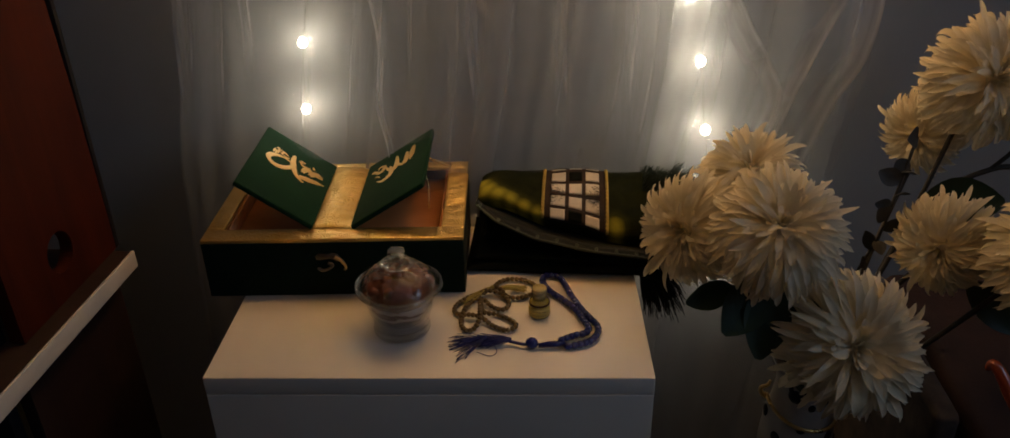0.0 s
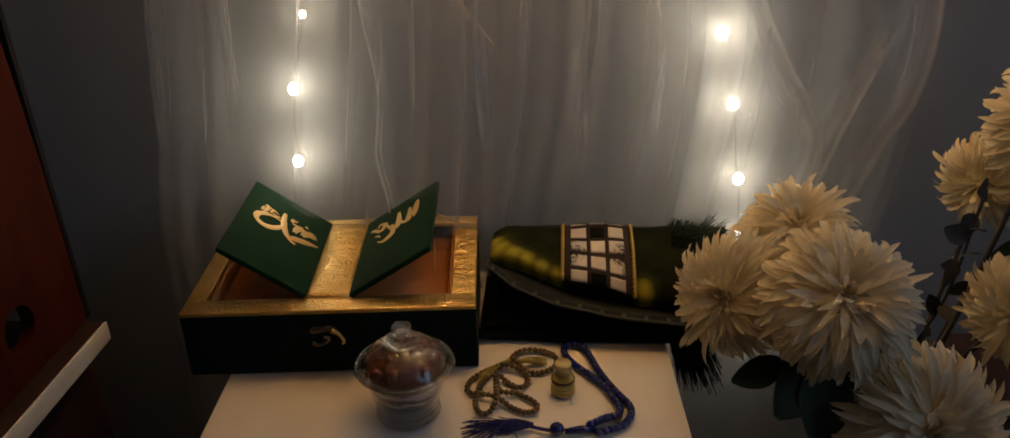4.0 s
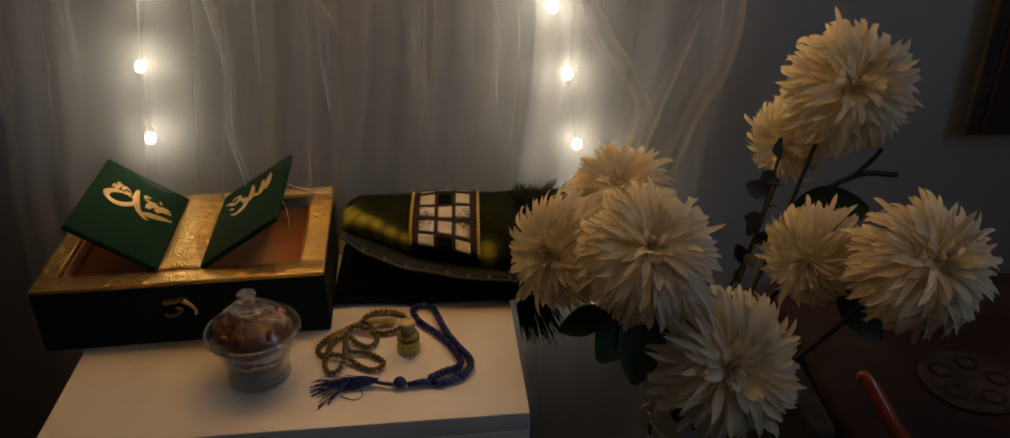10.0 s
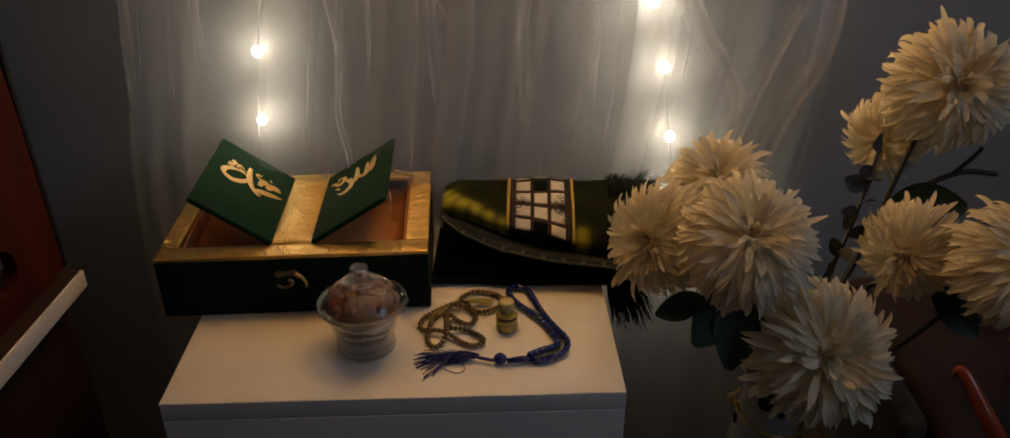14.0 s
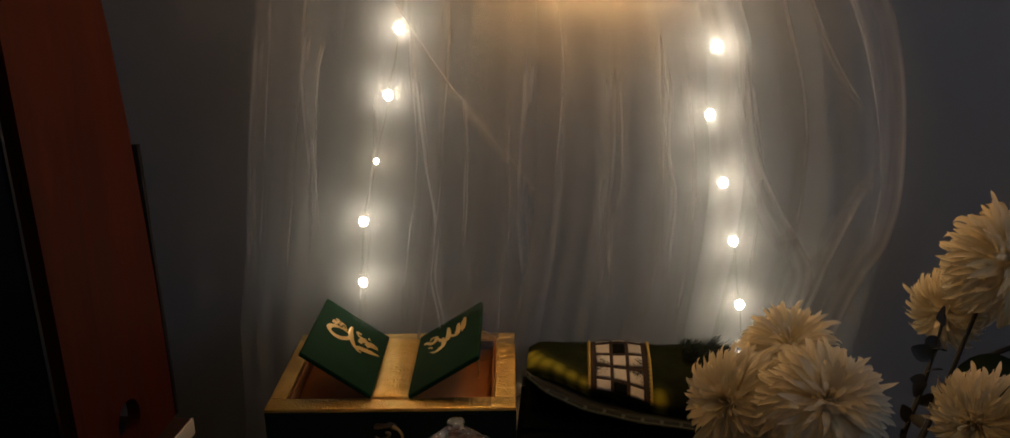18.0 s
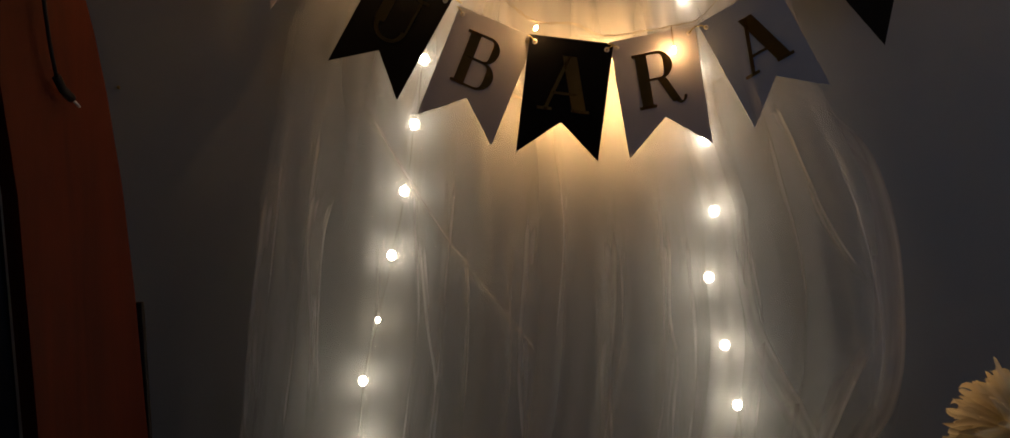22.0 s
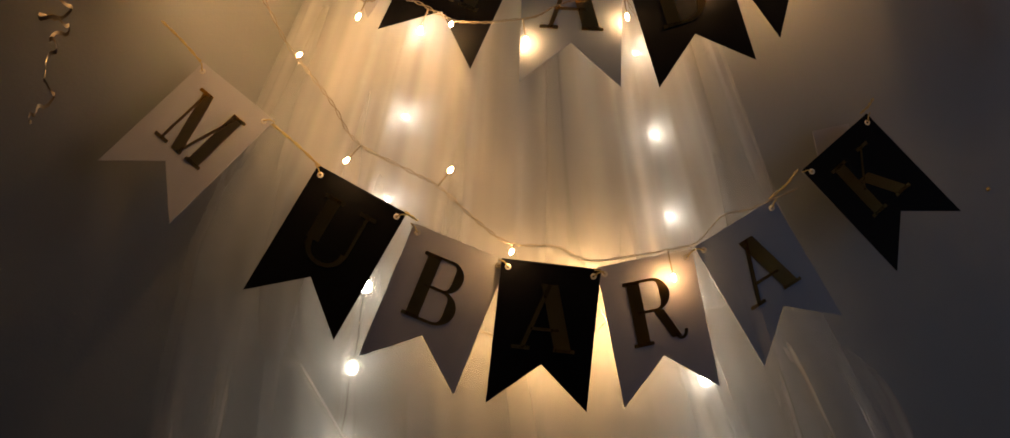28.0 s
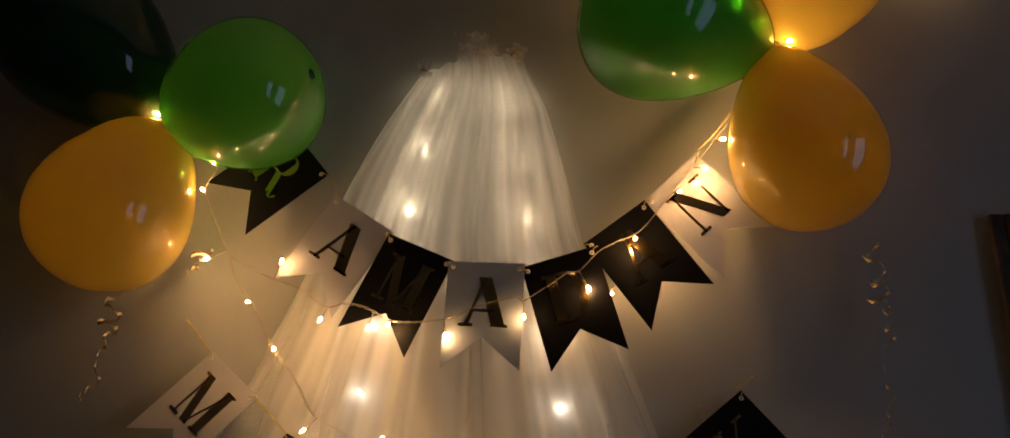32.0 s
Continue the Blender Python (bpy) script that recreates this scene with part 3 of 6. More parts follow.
curtain = thing("tulle_curtain", pose(0, 0, 0), "white tulle curtain gathered on top, flaring in folds down the wall", "curtain")
part("back_layer", curtain_sheet(0.430, 0.009, 3), M_TULLE, curtain)
part("front_layer", curtain_sheet(0.404, 0.011, 11, shrink=0.015, forward=0.026), M_TULLE2, curtain)


def strip(pts, width, bm=None):
    """A soft two-sided ribbon of net along points, standing a little off the sheet."""
    bm = bm or bmesh.new()
    uv = bm.loops.layers.uv.verify()
    pts = spline(pts, 10)
    rows = []
    for i, p in enumerate(pts):
        d = (pts[min(i + 1, len(pts) - 1)] - pts[max(i - 1, 0)]).normalized()
        n = Vector((d.z, 0, -d.x)).normalized()
        w = width * (0.7 + 0.3 * math.sin(i * 0.37)) * math.sin(math.pi * min(1, (i + 0.3) / (len(pts) - 0.4))) ** 0.6
        rows.append([bm.verts.new(p + n * w * k + Vector((0, 0.003 * (1 - k * k), 0))) for k in (-1, 0, 1)])
    for i, (a, b) in enumerate(zip(rows, rows[1:])):
        for k in range(2):
            f = bm.faces.new((a[k], a[k + 1], b[k + 1], b[k]))
            for lo in f.loops:
                lo[uv].uv = (0.1 * k, i / 20)
    return bm


# the outer hem on the right with its turned-back flap, then the inner folds: x and z down their edges, width
HEM_FOLDS = (
    (((0.36, 1.26), (0.43, 1.23), (0.493, 1.171), (0.534, 1.06), (0.552, 0.915), (0.545, 0.82), (0.514, 0.752), (0.487, 0.67), (0.46, 0.58)), 0.007),
    (((0.3, 1.23), (0.319, 1.138), (0.348, 0.96), (0.386, 0.87), (0.418, 0.815), (0.442, 0.76), (0.43, 0.69), (0.41, 0.6)), 0.006),
    (((0.53, 0.93), (0.505, 0.885), (0.475, 0.809), (0.448, 0.724), (0.43, 0.65)), 0.005),
)
INNER_FOLDS = (
    (((-0.2, 1.24), (-0.186, 1.212), (-0.097, 1.065), (-0.052, 1.005), (0.03, 0.9), (0.06, 0.85)), 0.005),
    (((-0.14, 1.13), (-0.13, 1.042), (-0.122, 0.93), (-0.11, 0.83), (-0.12, 0.745), (-0.111, 0.675), (-0.11, 0.62)), 0.005),
    (((0.215, 1.12), (0.229, 1.033), (0.232, 0.936), (0.244, 0.874), (0.24, 0.8), (0.238, 0.681)), 0.006),
    (((0.36, 1.245), (0.382, 1.205), (0.443, 1.077), (0.512, 0.979)), 0.005),
    (((-0.06, 1.05), (-0.057, 0.995), (-0.056, 0.938), (-0.061, 0.84), (-0.07, 0.76)), 0.004),
)
PLAIN_FOLDS = (
    (((-0.27, 1.15), (-0.293, 1.06), (-0.296, 0.897), (-0.31, 0.75)), 0.006),
    (((-0.24, 1.13), (-0.266, 1.051), (-0.281, 0.907), (-0.285, 0.78)), 0.005),
    (((-0.34, 1.2), (-0.37, 1.02), (-0.395, 0.85), (-0.41, 0.7)), 0.008),
    (((0.15, 1.12), (0.155, 0.98), (0.15, 0.85), (0.155, 0.7)), 0.01),
    (((0.03, 1.14), (0.02, 1), (0.012, 0.85), (0.02, 0.7)), 0.009),
)


def fold(pts, width, side):
    """An overlapping fold of net; its edge runs along the points and it widens to one side."""
    bm = bmesh.new()
    uv = bm.loops.layers.uv.verify()
    pts = spline(pts, 10)
    n, m = len(pts), 6
    rows = []
    for i, p in enumerate(pts):
        d = (pts[min(i + 1, n - 1)] - pts[max(i - 1, 0)]).normalized()
        q = Vector((d.z, 0, -d.x)).normalized() * side
        rows.append([bm.verts.new(p + q * (width * k / m) + Vector((0, 0.006 * math.sin(math.pi * k / m) + 0.001 * k, 0))) for k in range(m + 1)])
    for i in range(n - 1):
        for k in range(m):
            f = bm.faces.new((rows[i][k], rows[i][k + 1], rows[i + 1][k + 1], rows[i + 1][k]))
            for lo, (ii, kk) in zip(f.loops, ((i, k), (i, k + 1), (i + 1, k + 1), (i + 1, k))):
                lo[uv].uv = (kk / m, ii / (n - 1))
    return bm


for k, (line, w) in enumerate(HEM_FOLDS + INNER_FOLDS + PLAIN_FOLDS):
    line = [(x, 0.375 + 0.006 * (abs(2 * i / (len(line) - 1) - 1)) ** 3, z) for i, (x, z) in enumerate(line)]
    part("fold_edge", fold(line, w * (11 if k < 3 else 6), 1 if line[len(line) // 2][0] > 0.3 or k % 2 else -1), M_HEMFOLD if k < 3 else M_VEILSOFT if k == 3 else M_VEIL, curtain)

frnd = random.Random(21)
for k in range(13):
    u = (k + 0.5 + frnd.uniform(-0.3, 0.3)) / 13
    z1, z0 = frnd.uniform(1.08, 1.34), frnd.uniform(0.56, 0.80)
    drift = frnd.uniform(-0.03, 0.03)
    pts = []
    for q in range(5):
        z = z1 + (z0 - z1) * q / 4
        xl, xr = edge_x(LEFT_EDGE, z), edge_x(RIGHT_EDGE, z)
        pts.append((xl + (xr - xl) * (0.02 + 0.96 * u) + drift * q / 4 + frnd.uniform(-0.006, 0.006), 0.378 - 0.02 * min(1, max(0, (1.0 - z) / 0.35)) * 0.2, z))
    part("soft_fold", fold(pts, frnd.uniform(0.03, 0.07), frnd.choice((-1, 1))), M_VEILSOFT, curtain)

rnd = random.Random(5)
tuft = bmesh.new()
for k in range(16):
    x0 = 0.066 + 0.046 * rnd.random()
    lean = rnd.uniform(-0.02, 0.02)
    h = rnd.uniform(0.015, 0.045)
    strip([(x0, 0.405 + 0.02 * rnd.random(), 2.055), (x0 + lean * 0.5, 0.40, 2.068 + h * 0.4), (x0 + lean, 0.398, 2.070 + h)], rnd.uniform(0.008, 0.018), tuft)
part("gathered_tuft", tuft, M_HEM, curtain)
for cx, cz, m in ((0.004, 2.038, 7), (0.158, 2.070, 9)):
    tuft = bmesh.new()
    for k in range(m):
        a, l = rnd.uniform(0.2, 2.9), rnd.uniform(0.008, 0.020)
        strip([(cx + rnd.uniform(-0.006, 0.006), 0.402, cz - 0.014), (cx + 0.4 * l * math.cos(a), 0.396, cz), (cx + l * math.cos(a), 0.393, cz + l * math.sin(a))], rnd.uniform(0.005, 0.010), tuft)
    part("gathered_corner", tuft, M_HEM, curtain)
for x, z, a in ((0.000, 2.040, 30), (0.152, 2.072, -25)):
    hook = thing("curtain_pin", pose(x, 0.41, z, 0, a, 0), "small dark pin holding the gathered tulle to the wall", "pin", "curtain pins")
    part("clip_body", block(0.010, 0.05, 0.006, 0.002, (0, 0.012, 0)), M_STEM, hook)

COLD = (
    ((-0.231, 0.725), (-0.225, 0.823), (-0.197, 0.921), (-0.175, 1.018), (-0.155, 1.113), (-0.138, 1.21), (-0.122, 1.302), (-0.098, 1.404), (-0.077, 1.503), (-0.058, 1.605), (-0.036, 1.704), (-0.019, 1.802), (0.001, 1.906), (0.022, 2.004)),
    # The first two bulbs here are unseen, added to light the low curtain.
    ((0.372, 0.49), (0.362, 0.59), (0.349, 0.697), (0.333, 0.799), (0.312, 0.89), (0.287, 0.99), (0.292, 1.086), (0.276, 1.187), (0.261, 1.284), (0.243, 1.383), (0.227, 1.482), (0.204, 1.584), (0.186, 1.684), (0.171, 1.781), (0.16, 1.885), (0.143, 1.991)),
)
for col in COLD:
    string = thing("cool_string_light", pose(col[0][0], 0.416, col[0][1]), "cool white fairy lights on thin wire behind the tulle", "string light", "cool light columns")
    base = Vector((col[0][0], 0.416, col[0][1]))
    ys = [0.403, 0.408, 0.397, 0.403] if col is COLD[0] else [0.415] * 2 + [0.410] * 2
    wp = [Vector((x, (ys + [0.407] * 16)[i] if z < 1.33 else 0.423 if z < 1.65 else 0.438, z)) - base for i, (x, z) in enumerate(col)]
    wire = spline([wp[0] - Vector((0, 0, 0.03))] + wp, 8)
    part("wire", tube([p + Vector((0.0012 * math.sin(0.9 * i), 0.004, 0)) for i, p in enumerate(wire)], 0.0006, 5), M_DARKWIRE, string)
    for i, p in enumerate(wp):
        dim = col is COLD[0] and i == 2
        # Low bulbs are oversized: their glare is put into the radius.
        b = part("bulb", ico(0.0018 if p.z + base.z > 1.7 else 0.0022 if p.z + base.z > 1.34 else 0.0040 if dim else 0.0068, 2, scale=(1, 1, 1.15)), M_COLDDIM if dim else M_COLDTOP if p.z + base.z > 1.7 else M_COLDMID if p.z + base.z > 1.34 else M_COLD, string)
        b.matrix_basis = Matrix.Translation(p)

# ---- balloons, ribbons ----
def balloon(label, knot, centre, r, stretch, m, name="balloon", tip=False, pear=0.45):
    """A balloon with its neck at the knot, its body towards the centre."""
    k, c = Vector(knot), Vector(centre)
    d = c - k
    turn = d.to_track_quat("Z", "Y").to_matrix().to_4x4()
    ob = thing(name, Matrix.Translation(k) @ turn, label, "balloon", "balloons")
    length = d.length + r * stretch
    prof = []
    n = 30
    for i in range(n + 1):
        q = i / n
        a = math.pi * q
        round_r, round_z = r * math.sin(a), d.length - r * stretch * math.cos(a)
        low = d.length - r * stretch
        t = max(0.0, 1 - q / 0.34)
        round_z = round_z * (1 - t) + 0.012 * t if low > 0.012 else round_z
        pear_z = 0.012 + (length - 0.012) * (1 - math.cos(a)) / 2
        e = pear_z / length
        pear_r = r * e ** 0.6 * math.sqrt(max(0, 1 - e ** 3)) / 0.658
        prof.append((0 if i == n else max(0.005, round_r + (pear_r - round_r) * pear), round_z + (pear_z - round_z) * pear))
    part("skin", lathe(prof, 44), m, ob)
    part("neck_knot", lathe([(0, -0.012), (0.009, -0.011), (0.004, -0.003), (0.007, 0.002), (0.005, 0.014), (0, 0.016)], 14), m, ob)
    if tip:
        part("tip", ico(0.009, 2, (0, 0, length - 0.002), (1, 1, 0.5)), M_DKGREENB, ob, "dark thick tip of the balloon")
    return ob


KL, KR = (-0.408, 0.365, 1.928), (0.573, 0.362, 2.052)
balloon("glossy orange-yellow balloon lit by warm fairy lights", KL, (-0.451, 0.32, 1.762), 0.119, 1.06, M_YELLOW)
balloon("glossy green balloon hanging over the first flag", KL, (-0.268, 0.315, 1.948), 0.120, 1.03, M_GREENB, tip=True)
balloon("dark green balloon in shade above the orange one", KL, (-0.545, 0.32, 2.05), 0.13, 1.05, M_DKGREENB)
balloon("glossy green balloon pointing sideways to its knot", KR, (0.405, 0.30, 2.07), 0.135, 1.1, M_GREENB, pear=1.0)
balloon("glossy orange-yellow balloon hanging from its knot", KR, (0.593, 0.32, 1.866), 0.114, 1.18, M_YELLOW, pear=1.0)
balloon("orange-yellow balloon standing above the knot", KR, (0.645, 0.32, 2.19), 0.125, 1.05, M_YELLOW)


def curl(label, top, length, turns, r):
    ob = thing("curling_ribbon", pose(*top), label, "ribbon", "curling ribbons")
    bm = bmesh.new()
    n = turns * 14
    rows = []
    for i in range(n + 1):
        t = i / n
        a = 2 * math.pi * turns * t
        rr = r * (0.65 + 0.45 * math.sin(5 * t + 1) + 0.35 * math.sin(23 * t + 2))
        p = Vector((rr * math.cos(a) + 0.016 * math.sin(4 * t) + 0.006 * math.sin(17 * t), 0.8 * rr * math.sin(a), -length * (t + 0.05 * math.sin(9 * t)) + 0.003 * math.sin(3 * a)))
        rows.append((bm.verts.new(p), bm.verts.new(p + Vector((0, 0.001, -0.0042)))))
    for a, b in zip(rows, rows[1:]):
        bm.faces.new((a[0], b[0], b[1], a[1]))
    part("ribbon_curl", bm, M_RIBBON, ob)
    return ob


curl("curled gold foil ribbon hanging under the orange balloon", (-0.466, 0.37, 1.655), 0.165, 5, 0.015)
curl("curled gold foil ribbon hanging free beside the tulle", (0.70, 0.40, 1.735), 0.29, 9, 0.014)
curl("short bunched gold ribbon at the edge of the balloon", (-0.335, 0.372, 1.715), 0.035, 3, 0.016)

# ---- flags ----
FW, FH, FN = 0.115, 0.162, 0.048


def flag_outline():
    h = FW / 2
    return [(-h, 0), (h, 0), (h, -FH), (0, -FH + FN), (-h, -FH)]


def bar(x0, z0, x1, z1, w):
    """A slanted stroke with level ends."""
    return [(x0 - w / 2, z0), (x0 + w / 2, z0), (x1 + w / 2, z1), (x1 - w / 2, z1)]


def bowl(cx, cz, rx, rz, thick, thin, a0=-90, a1=90, n=16):
    """A half ring that is thick at its side and thin at its ends."""
    out, inn = [], []
    for i in range(n + 1):
        a = radians(a0 + (a1 - a0) * i / n)
        w = thin + (thick - thin) * abs(math.cos(a))
        out.append((cx + rx * math.cos(a), cz + rz * math.sin(a)))
        inn.append((cx + (rx - w) * math.cos(a), cz + (rz - min(thin, rz * 0.5)) * math.sin(a)))
    return [[out[i], out[i + 1], inn[i + 1], inn[i]] for i in range(n)]


K1, SF = 0.22, 0.055


def serif(x, z, w=0.34):
    return [(x - w / 2, z), (x + w / 2, z), (x + w / 2, z + SF), (x - w / 2, z + SF)]


GLYPH = {
    "A": [bar(0.5, 1, 0.13, 0, 0.075), bar(0.5, 1, 0.83, 0, 0.28), [(0.24, 0.30), (0.74, 0.30), (0.72, 0.345), (0.26, 0.345)], serif(0.12, 0, 0.3), serif(0.84, 0, 0.36)],
    "R": [bar(0.2, 1, 0.2, 0, K1), serif(0.2, 0), serif(0.16, 1 - SF, 0.26), [(0.2, 1), (0.5, 1), (0.5, 0.96), (0.2, 0.96)], [(0.2, 0.53), (0.5, 0.53), (0.5, 0.49), (0.2, 0.49)], *bowl(0.5, 0.745, 0.29, 0.255, 0.17, 0.04), bar(0.55, 0.5, 0.78, 0.05, 0.17), *bowl(0.86, 0.14, 0.12, 0.14, 0.05, 0.04, 200, 360)],
    "M": [bar(0.14, 1, 0.14, 0, 0.045), bar(0.17, 1, 0.5, 0, 0.21), bar(0.86, 1, 0.52, 0, 0.05), bar(0.86, 1, 0.86, 0, K1), serif(0.14, 0, 0.28), serif(0.86, 0, 0.32), serif(0.12, 1 - SF, 0.26), serif(0.9, 1 - SF, 0.26)],
    "D": [bar(0.2, 1, 0.2, 0, K1), serif(0.17, 0, 0.3), serif(0.17, 1 - SF, 0.3), [(0.2, 1), (0.46, 1), (0.46, 0.955), (0.2, 0.955)], [(0.2, 0.045), (0.46, 0.045), (0.46, 0), (0.2, 0)], *bowl(0.46, 0.5, 0.42, 0.5, 0.19, 0.045)],
    "N": [bar(0.16, 1, 0.16, 0, 0.05), bar(0.2, 1, 0.8, 0, 0.24), bar(0.84, 1, 0.84, 0, 0.05), serif(0.16, 0, 0.3), serif(0.14, 1 - SF, 0.28), serif(0.84, 1 - SF, 0.3)],
    "U": [bar(0.2, 1, 0.2, 0.3, K1), bar(0.82, 1, 0.82, 0.3, 0.05), serif(0.2, 1 - SF, 0.34), serif(0.82, 1 - SF, 0.28), *bowl(0.48, 0.3, 0.36, 0.3, 0.1, 0.06, 180, 360)],
    "B": [bar(0.2, 1, 0.2, 0, K1), serif(0.17, 0, 0.3), serif(0.17, 1 - SF, 0.3), [(0.2, 1), (0.5, 1), (0.5, 0.96), (0.2, 0.96)], [(0.2, 0.54), (0.52, 0.54), (0.52, 0.5), (0.2, 0.5)], [(0.2, 0.04), (0.52, 0.04), (0.52, 0), (0.2, 0)], *bowl(0.5, 0.75, 0.28, 0.25, 0.16, 0.04), *bowl(0.52, 0.27, 0.33, 0.27, 0.18, 0.04)],
    "K": [bar(0.2, 1, 0.2, 0, K1), serif(0.2, 0), serif(0.2, 1 - SF), bar(0.8, 1, 0.26, 0.42, 0.05), bar(0.42, 0.6, 0.82, 0, 0.24), serif(0.8, 0, 0.34), serif(0.8, 1 - SF, 0.26)],
}


def letter_mesh(ch, w=0.069, h=0.075):
    bm = bmesh.new()
    for poly in GLYPH[ch]:
        area = sum(a[0] * b[1] - b[0] * a[1] for a, b in zip(poly, poly[1:] + poly[:1]))
        if area < 0:
            poly = poly[::-1]
        bm.faces.new([bm.verts.new(((x - 0.5) * w, 0, z * h)) for x, z in poly])
    return bm


def flag(ch, tl, angle, card, label, yaw=0.0, pitch=0.0):
    """tl: the top left corner; angle: turn in the plane of the wall, degrees."""
    x, yy, z = tl
    c, s = math.cos(radians(angle)), math.sin(radians(angle))
    ob = thing("letter_flag", pose(x + FW / 2 * c, yy, z + FW / 2 * s) @ pose(0, 0, 0, 0, -angle, 0) @ pose(0, 0, 0, pitch, 0, yaw), label, "flag", "letter flags")
    part("card", prism(flag_outline(), 0.0012), card, ob, smooth=False)
    part("letter", letter_mesh(ch), M_FOIL, ob, "gold foil serif letter " + ch, smooth=False, at=pose(0.0005, -0.0008, -0.099))
    for sx in (-1, 1):
        # Pale eyelet ring; light showing at the hole is put into its colour.
        part("eyelet", lathe([(0.0014, -0.0008), (0.0036, -0.0012), (0.0036, 0), (0.0014, 0)], 12), M_EDGE, ob, at=pose(sx * (FW / 2 - 0.008), -0.0003, -0.009, 90, 0, 0))
        part("twine_loop", tube([(sx * (FW / 2 - 0.008), -0.002, -0.009), (sx * (FW / 2 - 0.003), -0.0035, -0.004), (sx * (FW / 2 + 0.003), -0.0015, -0.002)], 0.0008, 6), M_TWINE, ob)
    return ob


WHT = "white card flag with gold foil letter "
BLU = "blue-cast white card flag with gold foil letter "
BLK = "black card flag with gold foil letter "
# letter, top left corner, turn, black, yaw, pitch
ROW_A = [("R", (-0.2187, 0.395, 1.937), -50.7, True, 0, 0), ("A", (-0.127, 0.378, 1.806), -33, False, 0, 0), ("M", (-0.0387, 0.366, 1.741), -25, True, -7, 0), ("A", (0.058, 0.352, 1.691), -2.5, False, -2, -2), ("D", (0.167, 0.346, 1.680), 15.8, True, -5, -2), ("A", (0.2605, 0.345, 1.716), 36.2, True, -3, 0), ("N", (0.352, 0.345, 1.783), 43, False, 0, 0)]
ROW_B = [("M", (-0.312, 0.411, 1.566), -40, False, -13, -9), ("U", (-0.175, 0.386, 1.441), -29.4, True, -5, -4), ("B", (-0.067, 0.383, 1.374), -22.8, False, -3, 0), ("A", (0.0315, 0.372, 1.333), -7, True, 1, 0), ("R", (0.140, 0.374, 1.321), 10.6, False, 1, 0), ("A", (0.259, 0.385, 1.344), 30, False, 2, 0), ("K", (0.402, 0.405, 1.437), 38.8, True, 4, -9)]
for row in (ROW_A, ROW_B):
    for ch, tl, a, dark, yw, pt in row:
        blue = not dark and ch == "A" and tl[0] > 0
        flag(ch, tl, a, M_BLACKCARD if dark else M_BLUECAST if blue else M_WHITECARD, (BLK if dark else BLU if blue else WHT) + ch + " on gold twine", yw, pt)

scrap = thing("card_scrap", pose(0.431, 0.430, 1.490), "creased scrap of white card behind the last black flag", "card")
part("card", prism([(0.0, 0.0), (0.048, 0.01), (0.055, -0.059), (0.007, -0.034)], 0.0015), M_WHITECARD, scrap, smooth=False)


def twine(label, pts):
    ob = thing("bunting_twine", pose(*pts[0]), label, "twine", "bunting twines")
    p0 = Vector(pts[0])
    path = spline([Vector(p) - p0 for p in pts], 6)
    for ph in (0, math.pi):
        part("twine_strand", tube([p + 0.0009 * Vector((math.cos(i * 1.1 + ph), math.sin(i * 1.1 + ph), math.sin(i * 1.1 + ph))) for i, p in enumerate(path)], 0.0009, 5), M_TWINE, ob)
    return ob


twine("thin gold twine from the wall to the lower row of flags", [(-0.36, 0.43, 1.615), (-0.335, 0.42, 1.59), (-0.31, 0.406, 1.562)])
twine("thin gold twine between the first two lower flags", [(-0.228, 0.40, 1.489), (-0.20, 0.39, 1.465), (-0.172, 0.381, 1.438)])
twine("thin gold twine between two lower flags", [(-0.076, 0.381, 1.386), (-0.063, 0.377, 1.376)])
twine("thin gold twine to the last lower flag", [(0.352, 0.382, 1.401), (0.375, 0.386, 1.418), (0.392, 0.392, 1.436)])
twine("thin gold twine from the last lower flag to the wall", [(0.478, 0.398, 1.507), (0.50, 0.42, 1.52), (0.52, 0.443, 1.535)])
twine("thin gold twine between the first upper flags", [(-0.137, 0.39, 1.836), (-0.13, 0.383, 1.82), (-0.125, 0.376, 1.803)])
twine("thin gold twine from the last upper flag to the knot", [(0.436, 0.343, 1.864), (0.47, 0.35, 1.90), (0.53, 0.355, 1.98), (0.573, 0.362, 2.045)])

# ---- warm string lights ----
WARM_A = [(-0.405, 0.36, 1.94), (-0.384, 0.352, 1.892), (-0.318, 0.36, 1.852), (-0.329, 0.358, 1.806), (-0.3, 0.362, 1.74), (-0.283, 0.366, 1.706), (-0.25, 0.366, 1.685), (-0.215, 0.362, 1.668), (-0.17, 0.36, 1.65), (-0.122, 0.352, 1.62), (-0.096, 0.351, 1.624), (-0.065, 0.35, 1.619), (-0.036, 0.349, 1.604), (-0.019, 0.349, 1.597), (0.015, 0.348, 1.596), (0.035, 0.347, 1.598), (0.069, 0.346, 1.603), (0.092, 0.345, 1.615), (0.118, 0.344, 1.624), (0.147, 0.344, 1.631)]
